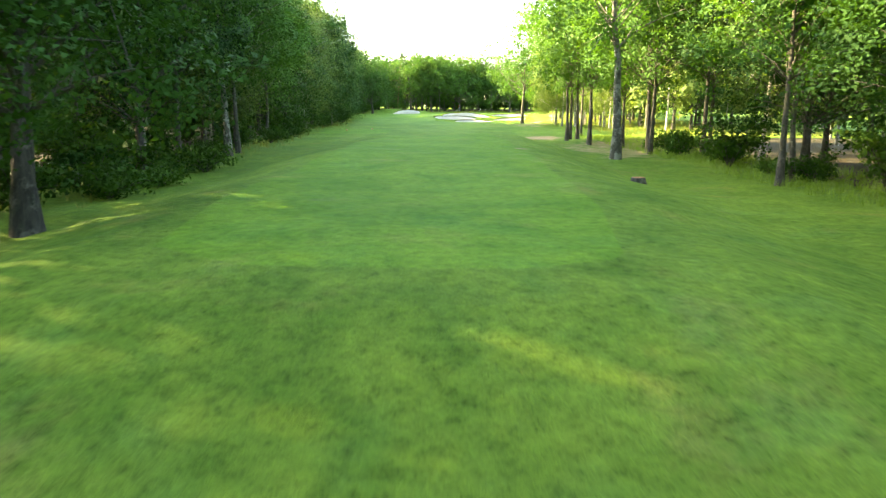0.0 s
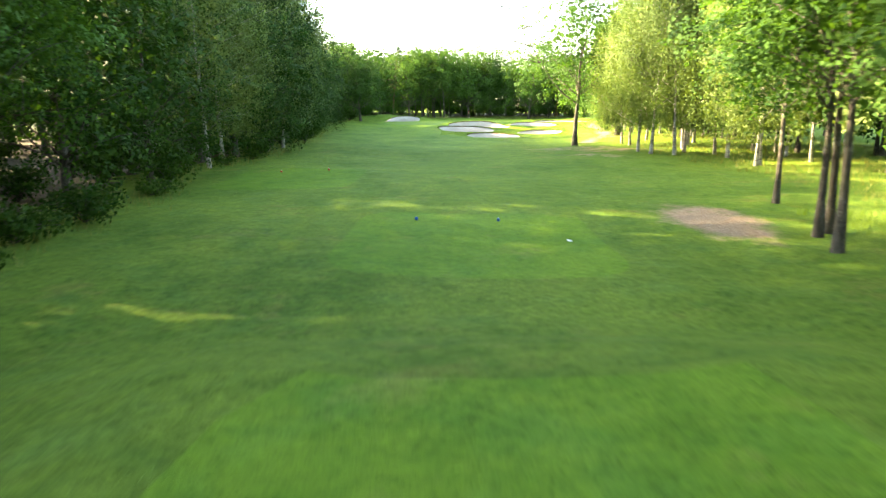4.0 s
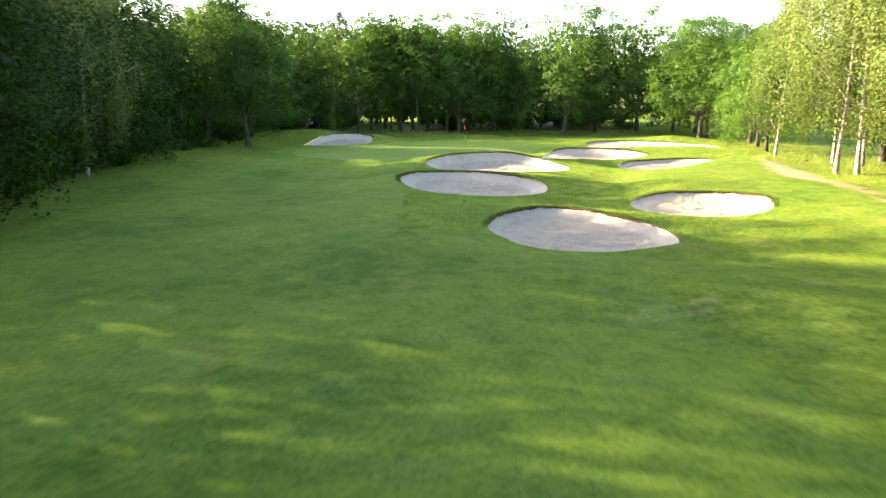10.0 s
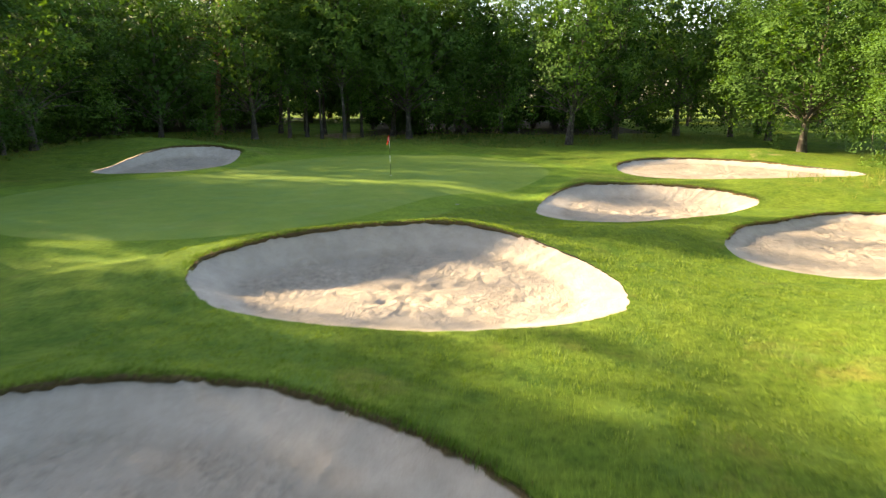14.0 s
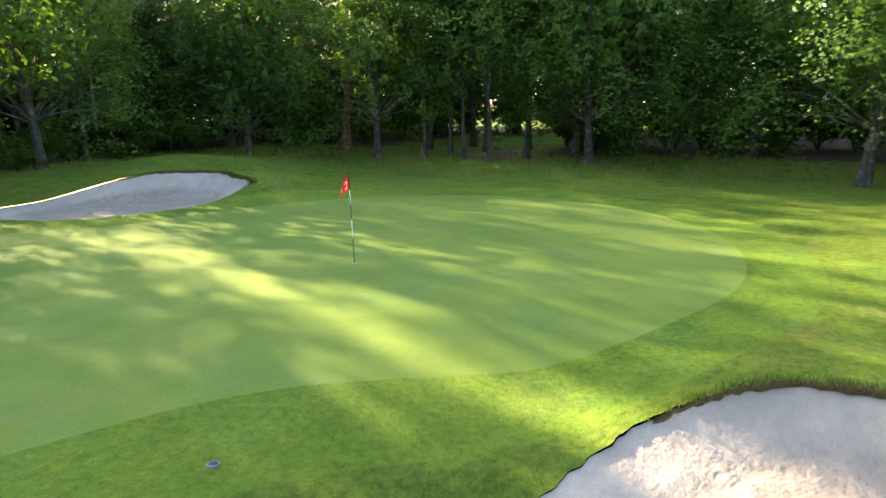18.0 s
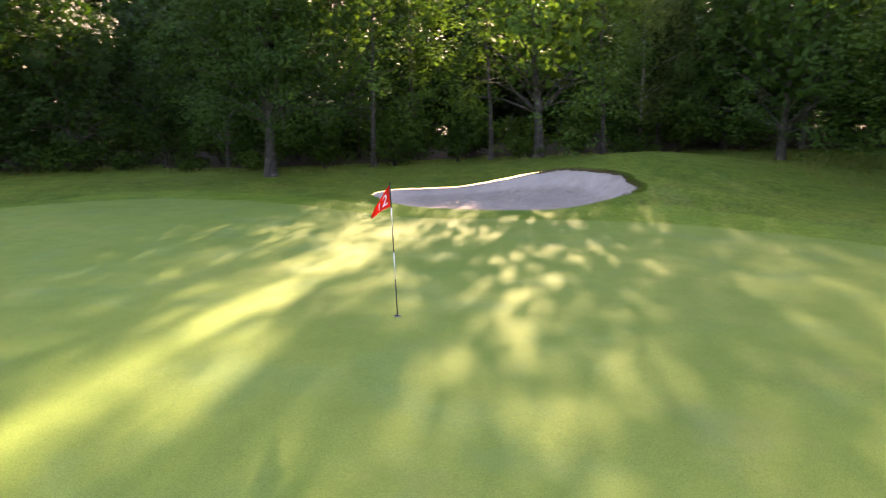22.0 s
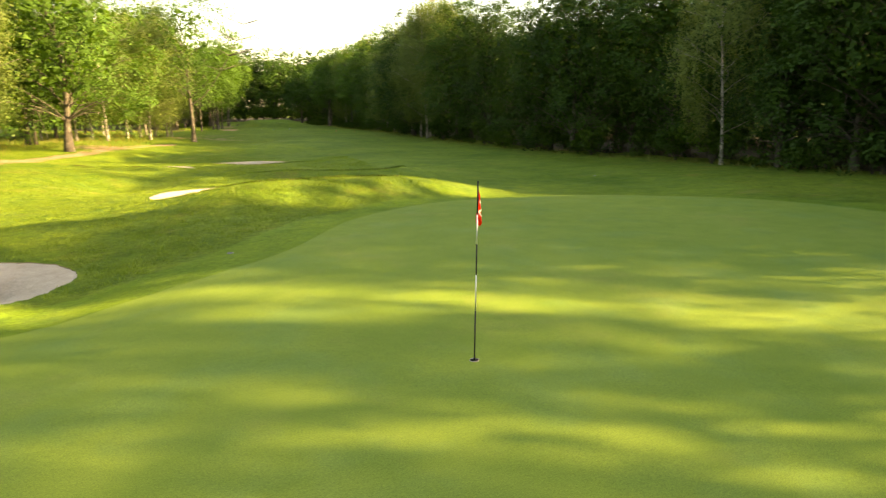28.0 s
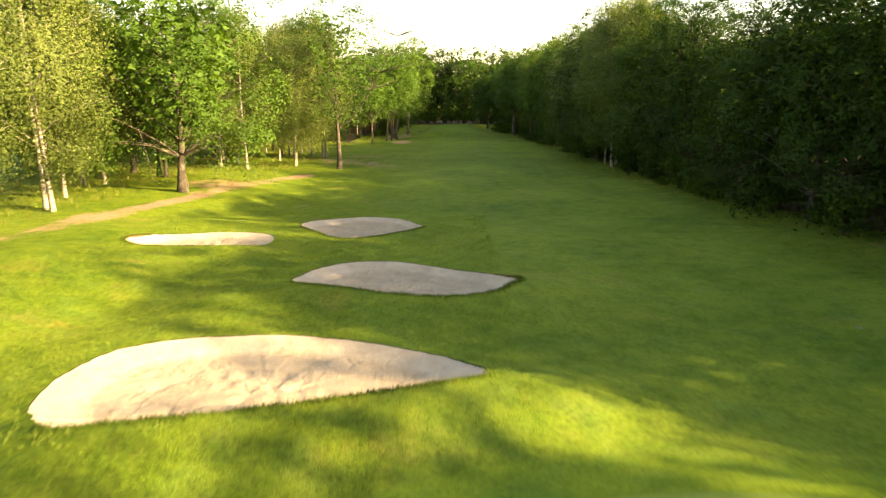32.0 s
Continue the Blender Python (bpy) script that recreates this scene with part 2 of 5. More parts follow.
M_WHITE, M_BLACK = plain("white_paint", (0.8, 0.8, 0.78)), plain("black_paint", (0.02, 0.02, 0.022))
M_BLUE, M_RED = plain("blue_plastic", (0.02, 0.10, 0.36), 0.35), plain("red_plastic", (0.6, 0.03, 0.02), 0.35)
M_CUP = plain("cup_liner", (0.75, 0.75, 0.72), 0.4)
M_GREY = plain("grey_plastic", (0.2, 0.21, 0.24), 0.5)
M_CUT = plain("sawn_wood", (0.30, 0.13, 0.06), 0.8, 0.6)
M_FLAG, _n, _l, _b = material("flag_cloth", 0.75)
_w = tex(_n, _l, 420.0, 2)
_l.new(mix(_n, _l, 0.25, (0.72, 0.035, 0.012), ramp(_n, _l, _w, [(0.3, (0.45, 0.02, 0.01)), (0.7, (0.85, 0.06, 0.02))])), _b.inputs["Base Color"])
_t, _s = _n.new("ShaderNodeBsdfTranslucent"), _n.new("ShaderNodeMixShader")
_t.inputs[0].default_value, _s.inputs[0].default_value = (0.8, 0.05, 0.02, 1), 0.35
_l.new(_b.outputs[0], _s.inputs[1]), _l.new(_t.outputs[0], _s.inputs[2]), _l.new(_s.outputs[0], _n["Material Output"].inputs[0])

# ---- mesh helpers ----


def mesh_of(name, verts, faces, mats, slots=None, smooth=False):
    """A mesh from arrays; faces: an (n, 3) or (n, 4) array, or a list of tuples. Six columns: place and shading normal."""
    normals = None
    if isinstance(verts, np.ndarray) and verts.shape[1] == 6:
        normals, verts, smooth = verts[:, 3:], verts[:, :3], True
    me = bpy.data.meshes.new(name)
    if isinstance(faces, np.ndarray):
        k = faces.shape[1]
        me.vertices.add(len(verts)), me.loops.add(faces.size), me.polygons.add(len(faces))
        me.vertices.foreach_set("co", np.asarray(verts, np.float32).ravel())
        me.loops.foreach_set("vertex_index", faces.astype(np.int32).ravel())
        me.polygons.foreach_set("loop_start", np.arange(0, faces.size, k, dtype=np.int32))
        me.update(calc_edges=True)
    else:
        me.from_pydata([tuple(map(float, v)) for v in verts], [], faces)
    for m in mats:
        me.materials.append(m)
    if slots is not None:
        me.polygons.foreach_set("material_index", np.asarray(slots, np.int32))
    me.polygons.foreach_set("use_smooth", np.full(len(me.polygons), smooth))
    me.update()
    if normals is not None:
        me.normals_split_custom_set_from_vertices(normals.astype(np.float32))
    return me


def part(name, data, mat, parent, label=""):
    """One mesh object under a thing or a part, from a bmesh or a ready mesh."""
    if isinstance(data, bmesh.types.BMesh):
        me = bpy.data.meshes.new(name)
        data.to_mesh(me), data.free()
        me.materials.append(mat)
    else:
        me = data
    ob = new(name, me)
    ob.parent = parent
    return tagged(ob, label)


def revolve(profile, sides=20, closed=False):
    """A bmesh turned about z from (radius, height) pairs."""
    bm = bmesh.new()
    rings = [[bm.verts.new((r * math.cos(2 * math.pi * i / sides), r * math.sin(2 * math.pi * i / sides), z)) for i in range(sides)] for r, z in profile]
    for a, b in zip(rings, rings[1:]):
        for i in range(sides):
            bm.faces.new((a[i], a[(i + 1) % sides], b[(i + 1) % sides], b[i]))
    bm.faces.new(rings[0][::-1]), bm.faces.new(rings[-1])
    for f in bm.faces:
        f.smooth = True
    return bm


def tube(points, radii, sides):
    """Verts and quads of a tapered tube along points."""
    p, out, faces = np.asarray(points, float), [], []
    way = np.gradient(p, axis=0)
    way /= np.linalg.norm(way, axis=1)[:, None] + 1e-9
    ref = np.array([0.0, 0.0, 1.0]) if abs(way[0][2]) < 0.8 else np.array([1.0, 0.0, 0.0])
    for q, w, r in zip(p, way, radii):
        u = np.cross(ref, w)
        u /= np.linalg.norm(u) + 1e-9
        v = np.cross(w, u)
        a = np.arange(sides) * 2 * np.pi / sides
        out.append(q + r * (np.cos(a)[:, None] * u + np.sin(a)[:, None] * v))
    for k in range(len(p) - 1):
        for i in range(sides):
            j = (i + 1) % sides
            faces.append((k * sides + i, k * sides + j, (k + 1) * sides + j, (k + 1) * sides + i))
    return np.concatenate(out), np.array(faces)


def join(pieces):
    vs, fs, n = [], [], 0
    for v, f in pieces:
        vs.append(v), fs.append(f + n)
        n += len(v)
    return np.concatenate(vs), np.concatenate(fs)

# ---- the lie of the land ----


def step(a, b, v):
    t = np.clip((v - a) / (b - a), 0, 1)
    return t * t * (3 - 2 * t)


class Bunker:
    """A sand hollow: an uneven oval with a low edge and a raised lip."""

    def __init__(self, x, y, a, b, turn, lip, low, high, bend, depth, label, taper=0.0, fade=None):
        self.taper, self.fade = taper, fade
        self.x, self.y, self.a, self.b, self.turn, self.lip, self.low, self.high, self.bend, self.depth, self.label = x, y, a, b, radians(turn), radians(lip), low, high, bend, depth, label

    def swell(self, t):
        c2, s2, c3, s3, c4, s4 = self.bend
        return 1 + c2 * np.cos(2 * t) + s2 * np.sin(2 * t) + c3 * np.cos(3 * t) + s3 * np.sin(3 * t) + c4 * np.cos(4 * t) + s4 * np.sin(4 * t) + 0.008 * np.cos(7 * t + self.x) + 0.005 * np.cos(13 * t + self.y) + 0.0045 * np.cos(29 * t + 3 * self.x) * np.cos(5 * t + self.y) + 0.004 * np.cos(43 * t + self.y) * np.cos(3 * t + self.x) + 0.0025 * np.cos(71 * t + self.x)

    def point(self, t, r=1.0):
        u = np.cos(t) * self.swell(t) * r
        v = self.b * np.sin(t) * self.swell(t) * r * (1 + self.taper * np.clip(u, -1.3, 1.3))
        u = u * self.a
        c, s = math.cos(self.turn), math.sin(self.turn)
        return self.x + c * u - s * v, self.y + s * u + c * v

    def reach(self, x, y):
        """How far out (x, y) lies: 1 on the edge."""
        c, s = math.cos(self.turn), math.sin(self.turn)
        u, v = ((x - self.x) * c + (y - self.y) * s) / self.a, (-(x - self.x) * s + (y - self.y) * c) / self.b
        v = v / (1 + self.taper * np.clip(u, -1.3, 1.3))
        return np.hypot(u, v) / self.swell(np.arctan2(v, u))

    def rim(self, x, y):
        along = (x - self.x) * math.cos(self.lip) + (y - self.y) * math.sin(self.lip)
        rise = step(-0.75, 0.95, along / self.b)
        if self.fade:
            u = ((x - self.x) * math.cos(self.turn) + (y - self.y) * math.sin(self.turn)) / self.a
            rise = rise * step(self.fade[0], self.fade[1], u)
        return self.low + (self.high - self.low) * rise


BUNKERS = [
    Bunker(4.76, 128.49, 3.37, 3.92, 15.4, 91, 0.78, 1.17, (-0.028, 0.006, 0.014, -0.039, -0.018, -0.048), 0.55, "pale sand bunker with a dark turf lip, half in shade", taper=0.185),
    Bunker(11.91, 133.47, 3.50, 2.61, 6.6, 64, 1.01, 1.44, (-0.037, 0.044, -0.002, 0.008, -0.009, 0.002), 0.45, "sunlit oval sand bunker beside the dirt path", taper=-0.080),
    Bunker(1.62, 141.0, 4.42, 3.24, -20.6, 98, 1.06, 1.72, (0.009, -0.064, -0.002, 0.003, -0.031, 0.022), 0.6, "raked sand bunker with worn footprints in the fairway", taper=0.057),
    Bunker(4.04, 150.68, 5.17, 3.26, -2.2, 90, 1.37, 2.29, (-0.022, 0.030, -0.013, -0.023, 0.000, -0.020), 0.65, "wide sand bunker with a steep lip before the green", taper=0.239, fade=(1.20, 0.08)),
    Bunker(18.80, 156.90, 4.20, 4.37, -12.3, 89, 0.97, 1.25, (-0.044, 0.286, -0.041, 0.018, -0.043, -0.025), 0.45, "bright sunlit sand bunker in mounded rough grass", taper=-0.050),
    Bunker(13.77, 163.55, 4.83, 2.98, 4.5, 88, 1.12, 1.84, (-0.012, 0.023, 0.029, -0.058, 0.004, -0.007), 0.55, "sand bunker with footprints beside the putting green", taper=-0.302, fade=(-1.10, -0.25)),
    Bunker(22.25, 174.17, 6.43, 4.54, -15.4, 87, 1.59, 1.89, (0.024, 0.008, 0.046, -0.055, 0.012, -0.011), 0.45, "long sand bunker under a dry grass mound", taper=-0.403),
    Bunker(-10.15, 176.38, 5.16, 2.63, 58.6, 134, 1.79, 2.75, (-0.094, 0.016, -0.070, -0.029, 0.023, -0.034), 0.4, "smooth sand bunker cut into the mound behind the green", taper=-0.495, fade=(-0.71, 0.47)),
]


def green_value(x, y):
    """Below 1 on the putting green: two ovals that run into each other."""
    p = np.hypot((x + 4.75) / 7.95, (y - 162.97) / 7.75)
    q = np.hypot((x - 2.89) / 8.66, (y - 174.36) / 9.4)
    k = 3.64
    return -np.log(np.exp(-k * p) + np.exp(-k * q)) / k


def fairway_value(x, y):
    return np.hypot((x + 5.5 + 0.05 * (y - 130)) / (10.5 + 0.8 * np.sin(y * 0.13)), (y - 128) / 36.0)


TEES = [(0.2, 26.0, 3.4, 17.0, 0.9, 4.6), (0.2, 55.3, 3.7, 4.6, 0.06, 3.0), (-8.6, 71.6, 3.4, 4.6, 0.04, 3.0)]


def tee_value(tee, x, y):
    cx, cy, a, b = tee[:4]
    return (np.abs((x - cx) / a) ** 6 + np.abs((y - cy) / b) ** 6) ** (1 / 6)


def left_edge(y):
    """The wood's edge, with bays between its leafy noses."""
    y = np.asarray(y, float)
    bays = 2.6 * np.exp(-((y - 97.5) / 4.5) ** 2) + 2.2 * np.exp(-((y - 73) / 4.0) ** 2) + 0.8 * np.exp(-((y - 142) / 4.0) ** 2)
    return np.interp(y, [-60, 10, 40, 60, 100, 127, 146, 160, 168, 180, 190, 200, 240], [-13, -11.5, -12.5, -14, -16, -19.5, -23, -24.5, -21, -22, -24, -22, -20]) - bays


def height(x, y):
    x, y = np.asarray(x, float), np.asarray(y, float)
    z = np.interp(y, [-120, 0, 60, 90, 124, 145, 160, 171, 198, 240, 400], [1.2, 1.15, 1.1, 1.25, 0.9, 1.1, 1.5, 1.66, 2.12, 2.7, 3.2])
    z = z + 0.45 * step(8, 20, x) * step(85, 110, y) * (1 - step(150, 175, y)) + 0.35 * step(-8, -20, x) * step(90, 130, y)
    z = z + 0.10 * np.sin(x * 0.31 + y * 0.07) * np.cos(y * 0.23) + 0.05 * np.sin(x * 0.9 + 1.3) * np.sin(y * 0.7)
    for tee in TEES:
        cx, cy, a, b, up, soft = tee
        d = np.hypot(np.maximum(np.abs(x - cx) - a, 0), np.maximum(np.abs(y - cy) - b, 0))
        z = z + up * (1 - step(0, soft, d))
    # mounds among the bunkers and behind the green
    for cx, cy, s, up in ((-14.0, 183.5, 3.8, 0.95), (26.0, 179.5, 3.2, 0.7), (7.9, 143.4, 1.6, 0.32), (11.0, 143.8, 1.7, -0.48), (15.0, 146.5, 3.0, 0.25), (9.0, 157.5, 2.5, 0.25), (14.0, 126.0, 3.0, -0.25), (13.0, 141.5, 2.4, 0.3), (16.0, 150.5, 2.6, -0.3), (9.0, 137.0, 1.8, -0.22), (20.0, 166.5, 3.0, 0.3), (11.5, 152.5, 2.2, -0.25), (-4.5, 134.0, 4.0, 0.22), (9.2, 124.5, 1.7, -0.28), (12.5, 128.6, 2.0, 0.22), (18.0, 138.5, 2.2, 0.25), (9.6, 147.2, 1.8, -0.2), (20.5, 150.5, 2.2, 0.3), (5.0, 117.0, 2.4, -0.35), (11.5, 121.5, 2.6, -0.4), (8.2, 120.5, 1.6, 0.22), (-1.5, 126.0, 3.0, 0.25)):
        z = z + up * np.exp(-((x - cx) ** 2 + (y - cy) ** 2) / (2 * s * s))
    g = 1 - step(0.85, 1.25, green_value(x, y))
    z = z * (1 - g) + g * (1.69 + 0.003 * (y - 165) + 0.04 * np.sin(0.3 * x))
    num, den = np.zeros_like(z), np.zeros_like(z)
    for bk in BUNKERS:
        off = np.maximum(bk.reach(x, y) - 1, 0) * min(bk.a, bk.b)
        w = np.exp(-(off / 1.9) ** 2)
        num, den = num + w * (bk.rim(x, y) - z), den + w
    return z + num / np.maximum(den, 1)


def ground_z(x, y):
    return float(height(np.array([x]), np.array([y]))[0])


TRAIL = [(13.0, 106.0), (15.0, 111.5), (17.0, 117.0), (19.4, 125.0), (20.6, 134.0), (21.8, 146.0), (24.3, 158.5), (27.0, 168.0)]


def bare_value(x, y):
    """Where the turf is worn to earth."""
    best = np.full_like(x, 99.0)
    for (ax, ay), (bx, by) in zip(TRAIL, TRAIL[1:]):
        t = np.clip(((x - ax) * (bx - ax) + (y - ay) * (by - ay)) / ((bx - ax) ** 2 + (by - ay) ** 2), 0, 1)
        best = np.minimum(best, np.hypot(x - ax - t * (bx - ax), y - ay - t * (by - ay)))
    v = 0.95 * (1.0 - step(0.3, 1.85 + 0.4 * np.sin(y * 0.45), best)) * (0.82 + 0.18 * np.sin(y * 0.31 + 1.0)) * (1 - 0.55 * step(140, 160, y))
    for cx, cy, a, b, k in ((10.0, 43.5, 2.6, 7.0, 0.66), (8.3, 58.8, 1.6, 4.2, 0.95), (12.0, 47.0, 2.8, 6.0, 0.75), (10.0, 95.5, 4.5, 2.6, 0.6), (14.5, 92.5, 3.0, 1.5, 0.6), (9.5, 87.0, 3.5, 2.2, 0.5), (12.0, 93.0, 6.0, 3.5, 0.45), (7.2, 25.2, 0.5, 0.5, 0.7), (5.5, 92.6, 0.9, 0.7, 0.55), (26.5, 178.8, 3.2, 1.4, 0.4), (-1.2, 44.2, 1.6, 0.6, 0.5),
                            (3.7, 32.9, 0.25, 0.4, 0.8), (3.2, 28.8, 0.25, 0.4, 0.8), (3.5, 30.0, 0.2, 0.3, 0.7), (18.0, 114.0, 3.2, 2.4, 0.7), (5.5, 117.5, 3.0, 1.6, 0.36), (11.0, 121.0, 2.4, 1.3, 0.36), (9.0, 36.5, 0.9, 0.9, 0.6), (-3.5, 203.0, 2.2, 5.0, 0.9)):
        v = np.maximum(v, k * (1 - step(0.5, 1.5, np.hypot((x - cx) / a, (y - cy) / b))))
    return v


def ring(fn, n):
    t = np.arange(n) * 2 * np.pi / n
    return np.stack(fn(t), -1)


def solve_ring(value, cx, cy, level, n, far=40.0):
    t = np.arange(n) * 2 * np.pi / n
    lo, hi = np.zeros(n), np.full(n, far)
    for _ in range(40):
        r = (lo + hi) / 2
        inside = value(cx + r * np.cos(t), cy + r * np.sin(t)) < level
        lo, hi = np.where(inside, r, lo), np.where(inside, hi, r)
    return np.stack([cx + r * np.cos(t), cy + r * np.sin(t)], -1)


RIM_N = 260
RINGS = [ring(bk.point, RIM_N) for bk in BUNKERS]
RINGS.append(solve_ring(green_value, -1.0, 167.5, 1.0, 160))
RINGS.append(solve_ring(green_value, -1.0, 167.5, 1.19, 160))
RINGS.append(solve_ring(fairway_value, -5.5, 128.0, 1.0, 420, 60.0))
for _tee in TEES:
    RINGS.append(solve_ring(lambda x, y, tee=_tee: tee_value(tee, x, y), _tee[0], _tee[1], 1.0, 72))


def grid(x0, x1, y0, y1, s):
    gx, gy = np.meshgrid(np.arange(x0, x1 + 1e-6, s), np.arange(y0, y1 + 1e-6, s))
    return np.stack([gx.ravel(), gy.ravel()], -1)


def outside(p, x0, x1, y0, y1):
    return p[~((p[:, 0] > x0) & (p[:, 0] < x1) & (p[:, 1] > y0) & (p[:, 1] < y1))]


_pts = np.concatenate([
    grid(-17, 31, 118, 190, 0.5),
    grid(6, 30, 84, 117.3, 0.7),
    grid(4.5, 15, 22, 66, 0.7),
    outside(outside(outside(grid(-34, 46, -24, 226, 1.6), -17.4, 31.4, 117.6, 190.4), 5.5, 30.5, 83.5, 118), 4, 15.5, 21.5, 66.5),
    outside(grid(-160, 170, -150, 330, 10), -34.5, 46.5, -24.5, 226.5),
    outside(grid(-1800, 1800, -1800, 1980, 180), -165, 175, -155, 335),
])
_pts = _pts + np.where(np.abs(_pts).max(1)[:, None] < 400, 0.02, 0) * np.sin(_pts[:, ::-1] * 12.9)
_edge_pts = np.concatenate(RINGS)
_near = np.ones(len(_pts), bool)
for _r in RINGS:
    _lo, _hi = _r.min(0) - 1, _r.max(0) + 1
    _c = np.where(((_pts > _lo) & (_pts < _hi)).all(1))[0]
    _d = np.sqrt(((_pts[_c, None, :] - _r[None]) ** 2).sum(-1)).min(1)
    _near[_c[_d < 0.22]] = False
_pts = _pts[_near]
_loops, _n0 = [], len(_pts)
for _r in RINGS:
    _loops += [(_n0 + i, _n0 + (i + 1) % len(_r)) for i in range(len(_r))]
    _n0 += len(_r)
from mathutils.geometry import delaunay_2d_cdt
_cv, _, _cf, _, _, _ = delaunay_2d_cdt([Vector(p) for p in np.concatenate([_pts, _edge_pts])], _loops, [], 0, 1e-5)
SHEET = np.array([tuple(v) for v in _cv])
TRIS = np.array([(f[0], f[k], f[k + 1]) for f in _cf for k in range(1, len(f) - 1)])
SHEET_Z = height(SHEET[:, 0], SHEET[:, 1])
# tufts and small hollows in the unmown grass
_lump = 0.5 * np.sin(SHEET[:, 0] * 2.3 + 1.7 * np.sin(SHEET[:, 1] * 1.1)) * np.sin(SHEET[:, 1] * 2.7 + 1.3 * np.sin(SHEET[:, 0] * 0.9)) + 0.5 * np.sin(SHEET[:, 0] * 4.9 + SHEET[:, 1] * 1.9) * np.sin(SHEET[:, 1] * 5.3 - SHEET[:, 0] * 1.3)
_clear = step(1.1, 1.3, green_value(SHEET[:, 0], SHEET[:, 1])) * step(0.98, 1.05, fairway_value(SHEET[:, 0], SHEET[:, 1]))
for _tee in TEES:
    _clear = _clear * step(1.0, 1.2, tee_value(_tee, SHEET[:, 0], SHEET[:, 1]))
for bk in BUNKERS:
    _clear = _clear * step(1.0, 1.12, bk.reach(SHEET[:, 0], SHEET[:, 1]))
SHEET_Z = SHEET_Z + 0.045 * _lump * _clear
_p3 = np.column_stack([SHEET, SHEET_Z])
_fn = np.cross(_p3[TRIS[:, 1]] - _p3[TRIS[:, 0]], _p3[TRIS[:, 2]] - _p3[TRIS[:, 0]])
_fn *= np.sign(_fn[:, 2:3]) + (_fn[:, 2:3] == 0)
SHEET_N = np.zeros_like(_p3)
for _k in range(3):
    np.add.at(SHEET_N, TRIS[:, _k], _fn)
SHEET_N /= np.linalg.norm(SHEET_N, axis=1)[:, None] + 1e-12
_mid = SHEET[TRIS].mean(1)
_mx, _my = _mid[:, 0], _mid[:, 1]
_kind = np.zeros(len(TRIS), int)
_kind[fairway_value(_mx, _my) < 1] = 1
_kind[green_value(_mx, _my) < 1.19] = 2
_kind[green_value(_mx, _my) < 1.0] = 3
for _tee in TEES:
    _kind[tee_value(_tee, _mx, _my) < 1] = 4
_kind[(_mx < left_edge(_my) - 1.5) & (_my > -60) & (_my < 240) & (_mx > left_edge(_my) - 44 + 3 * np.sin(_my * 0.21))] = 5
_kind[(_my > 204) & (_mx > -60) & (_mx < 28) & (_my < 240) & (np.abs(_mx + 7.5) > 6.5)] = 5
_kind[(_my < 57 + 3 * np.sin(_mx * 0.5)) & (_mx > 14.5) & (_mx < 36 + 2.5 * np.sin(_my * 0.3)) & (_my > -60)] = 5
_kind[(_my < -14) & (_my > -80) & (np.abs(_mx) < 60)] = 5
_sand = np.zeros(len(TRIS), bool)
for _r in RINGS[:len(BUNKERS)]:
    _c = np.where((_mid > _r.min(0)).all(1) & (_mid < _r.max(0)).all(1))[0]
    _q, _s = _r, np.roll(_r, -1, 0)
    _cut = (_q[:, 1] > _my[_c, None]) != (_s[:, 1] > _my[_c, None])
    _at = _q[:, 0] + (_my[_c, None] - _q[:, 1]) * (_s[:, 0] - _q[:, 0]) / (_s[:, 1] - _q[:, 1] + 1e-12)
    _sand[_c[(_cut & (_mx[_c, None] < _at)).sum(1) % 2 == 1]] = True


def sheet(name, kind, mat, label, category):
    f = TRIS[(_kind == kind) & ~_sand]
    used, inv = np.unique(f, return_inverse=True)
    v = np.column_stack([SHEET[used], SHEET_Z[used]])
    f = inv.reshape(-1, 3)
    a, b, c = v[f[:, 0]], v[f[:, 1]], v[f[:, 2]]
    flip = np.cross(b - a, c - a)[:, 2] < 0
    f[flip] = f[flip][:, ::-1]
    me = mesh_of(name, np.column_stack([v, SHEET_N[used]]), f, [mat], smooth=True)
    at = me.attributes.new("bare", "FLOAT", "POINT")
    at.data.foreach_set("value", bare_value(v[:, 0], v[:, 1]).astype(np.float32))
    return tagged(new(name, me), label, category, kind="structure")


ground = sheet("ground", 0, M_ROUGH, "green rough grass with worn earth and dry patches", "ground")
sheet("fairway", 1, M_FAIRWAY, "closely mown green fairway grass", "fairway")
sheet("green_fringe", 2, M_FRINGE, "short mown collar of grass round the putting green", "lawn")
sheet("putting_green", 3, M_GREEN, "smooth pale green putting surface", "putting green")
sheet("tee_box", 4, M_TEE, "flat mown tee boxes of bright grass", "tee box")
sheet("forest_floor", 5, M_LITTER, "dark forest floor with leaf litter", "ground")

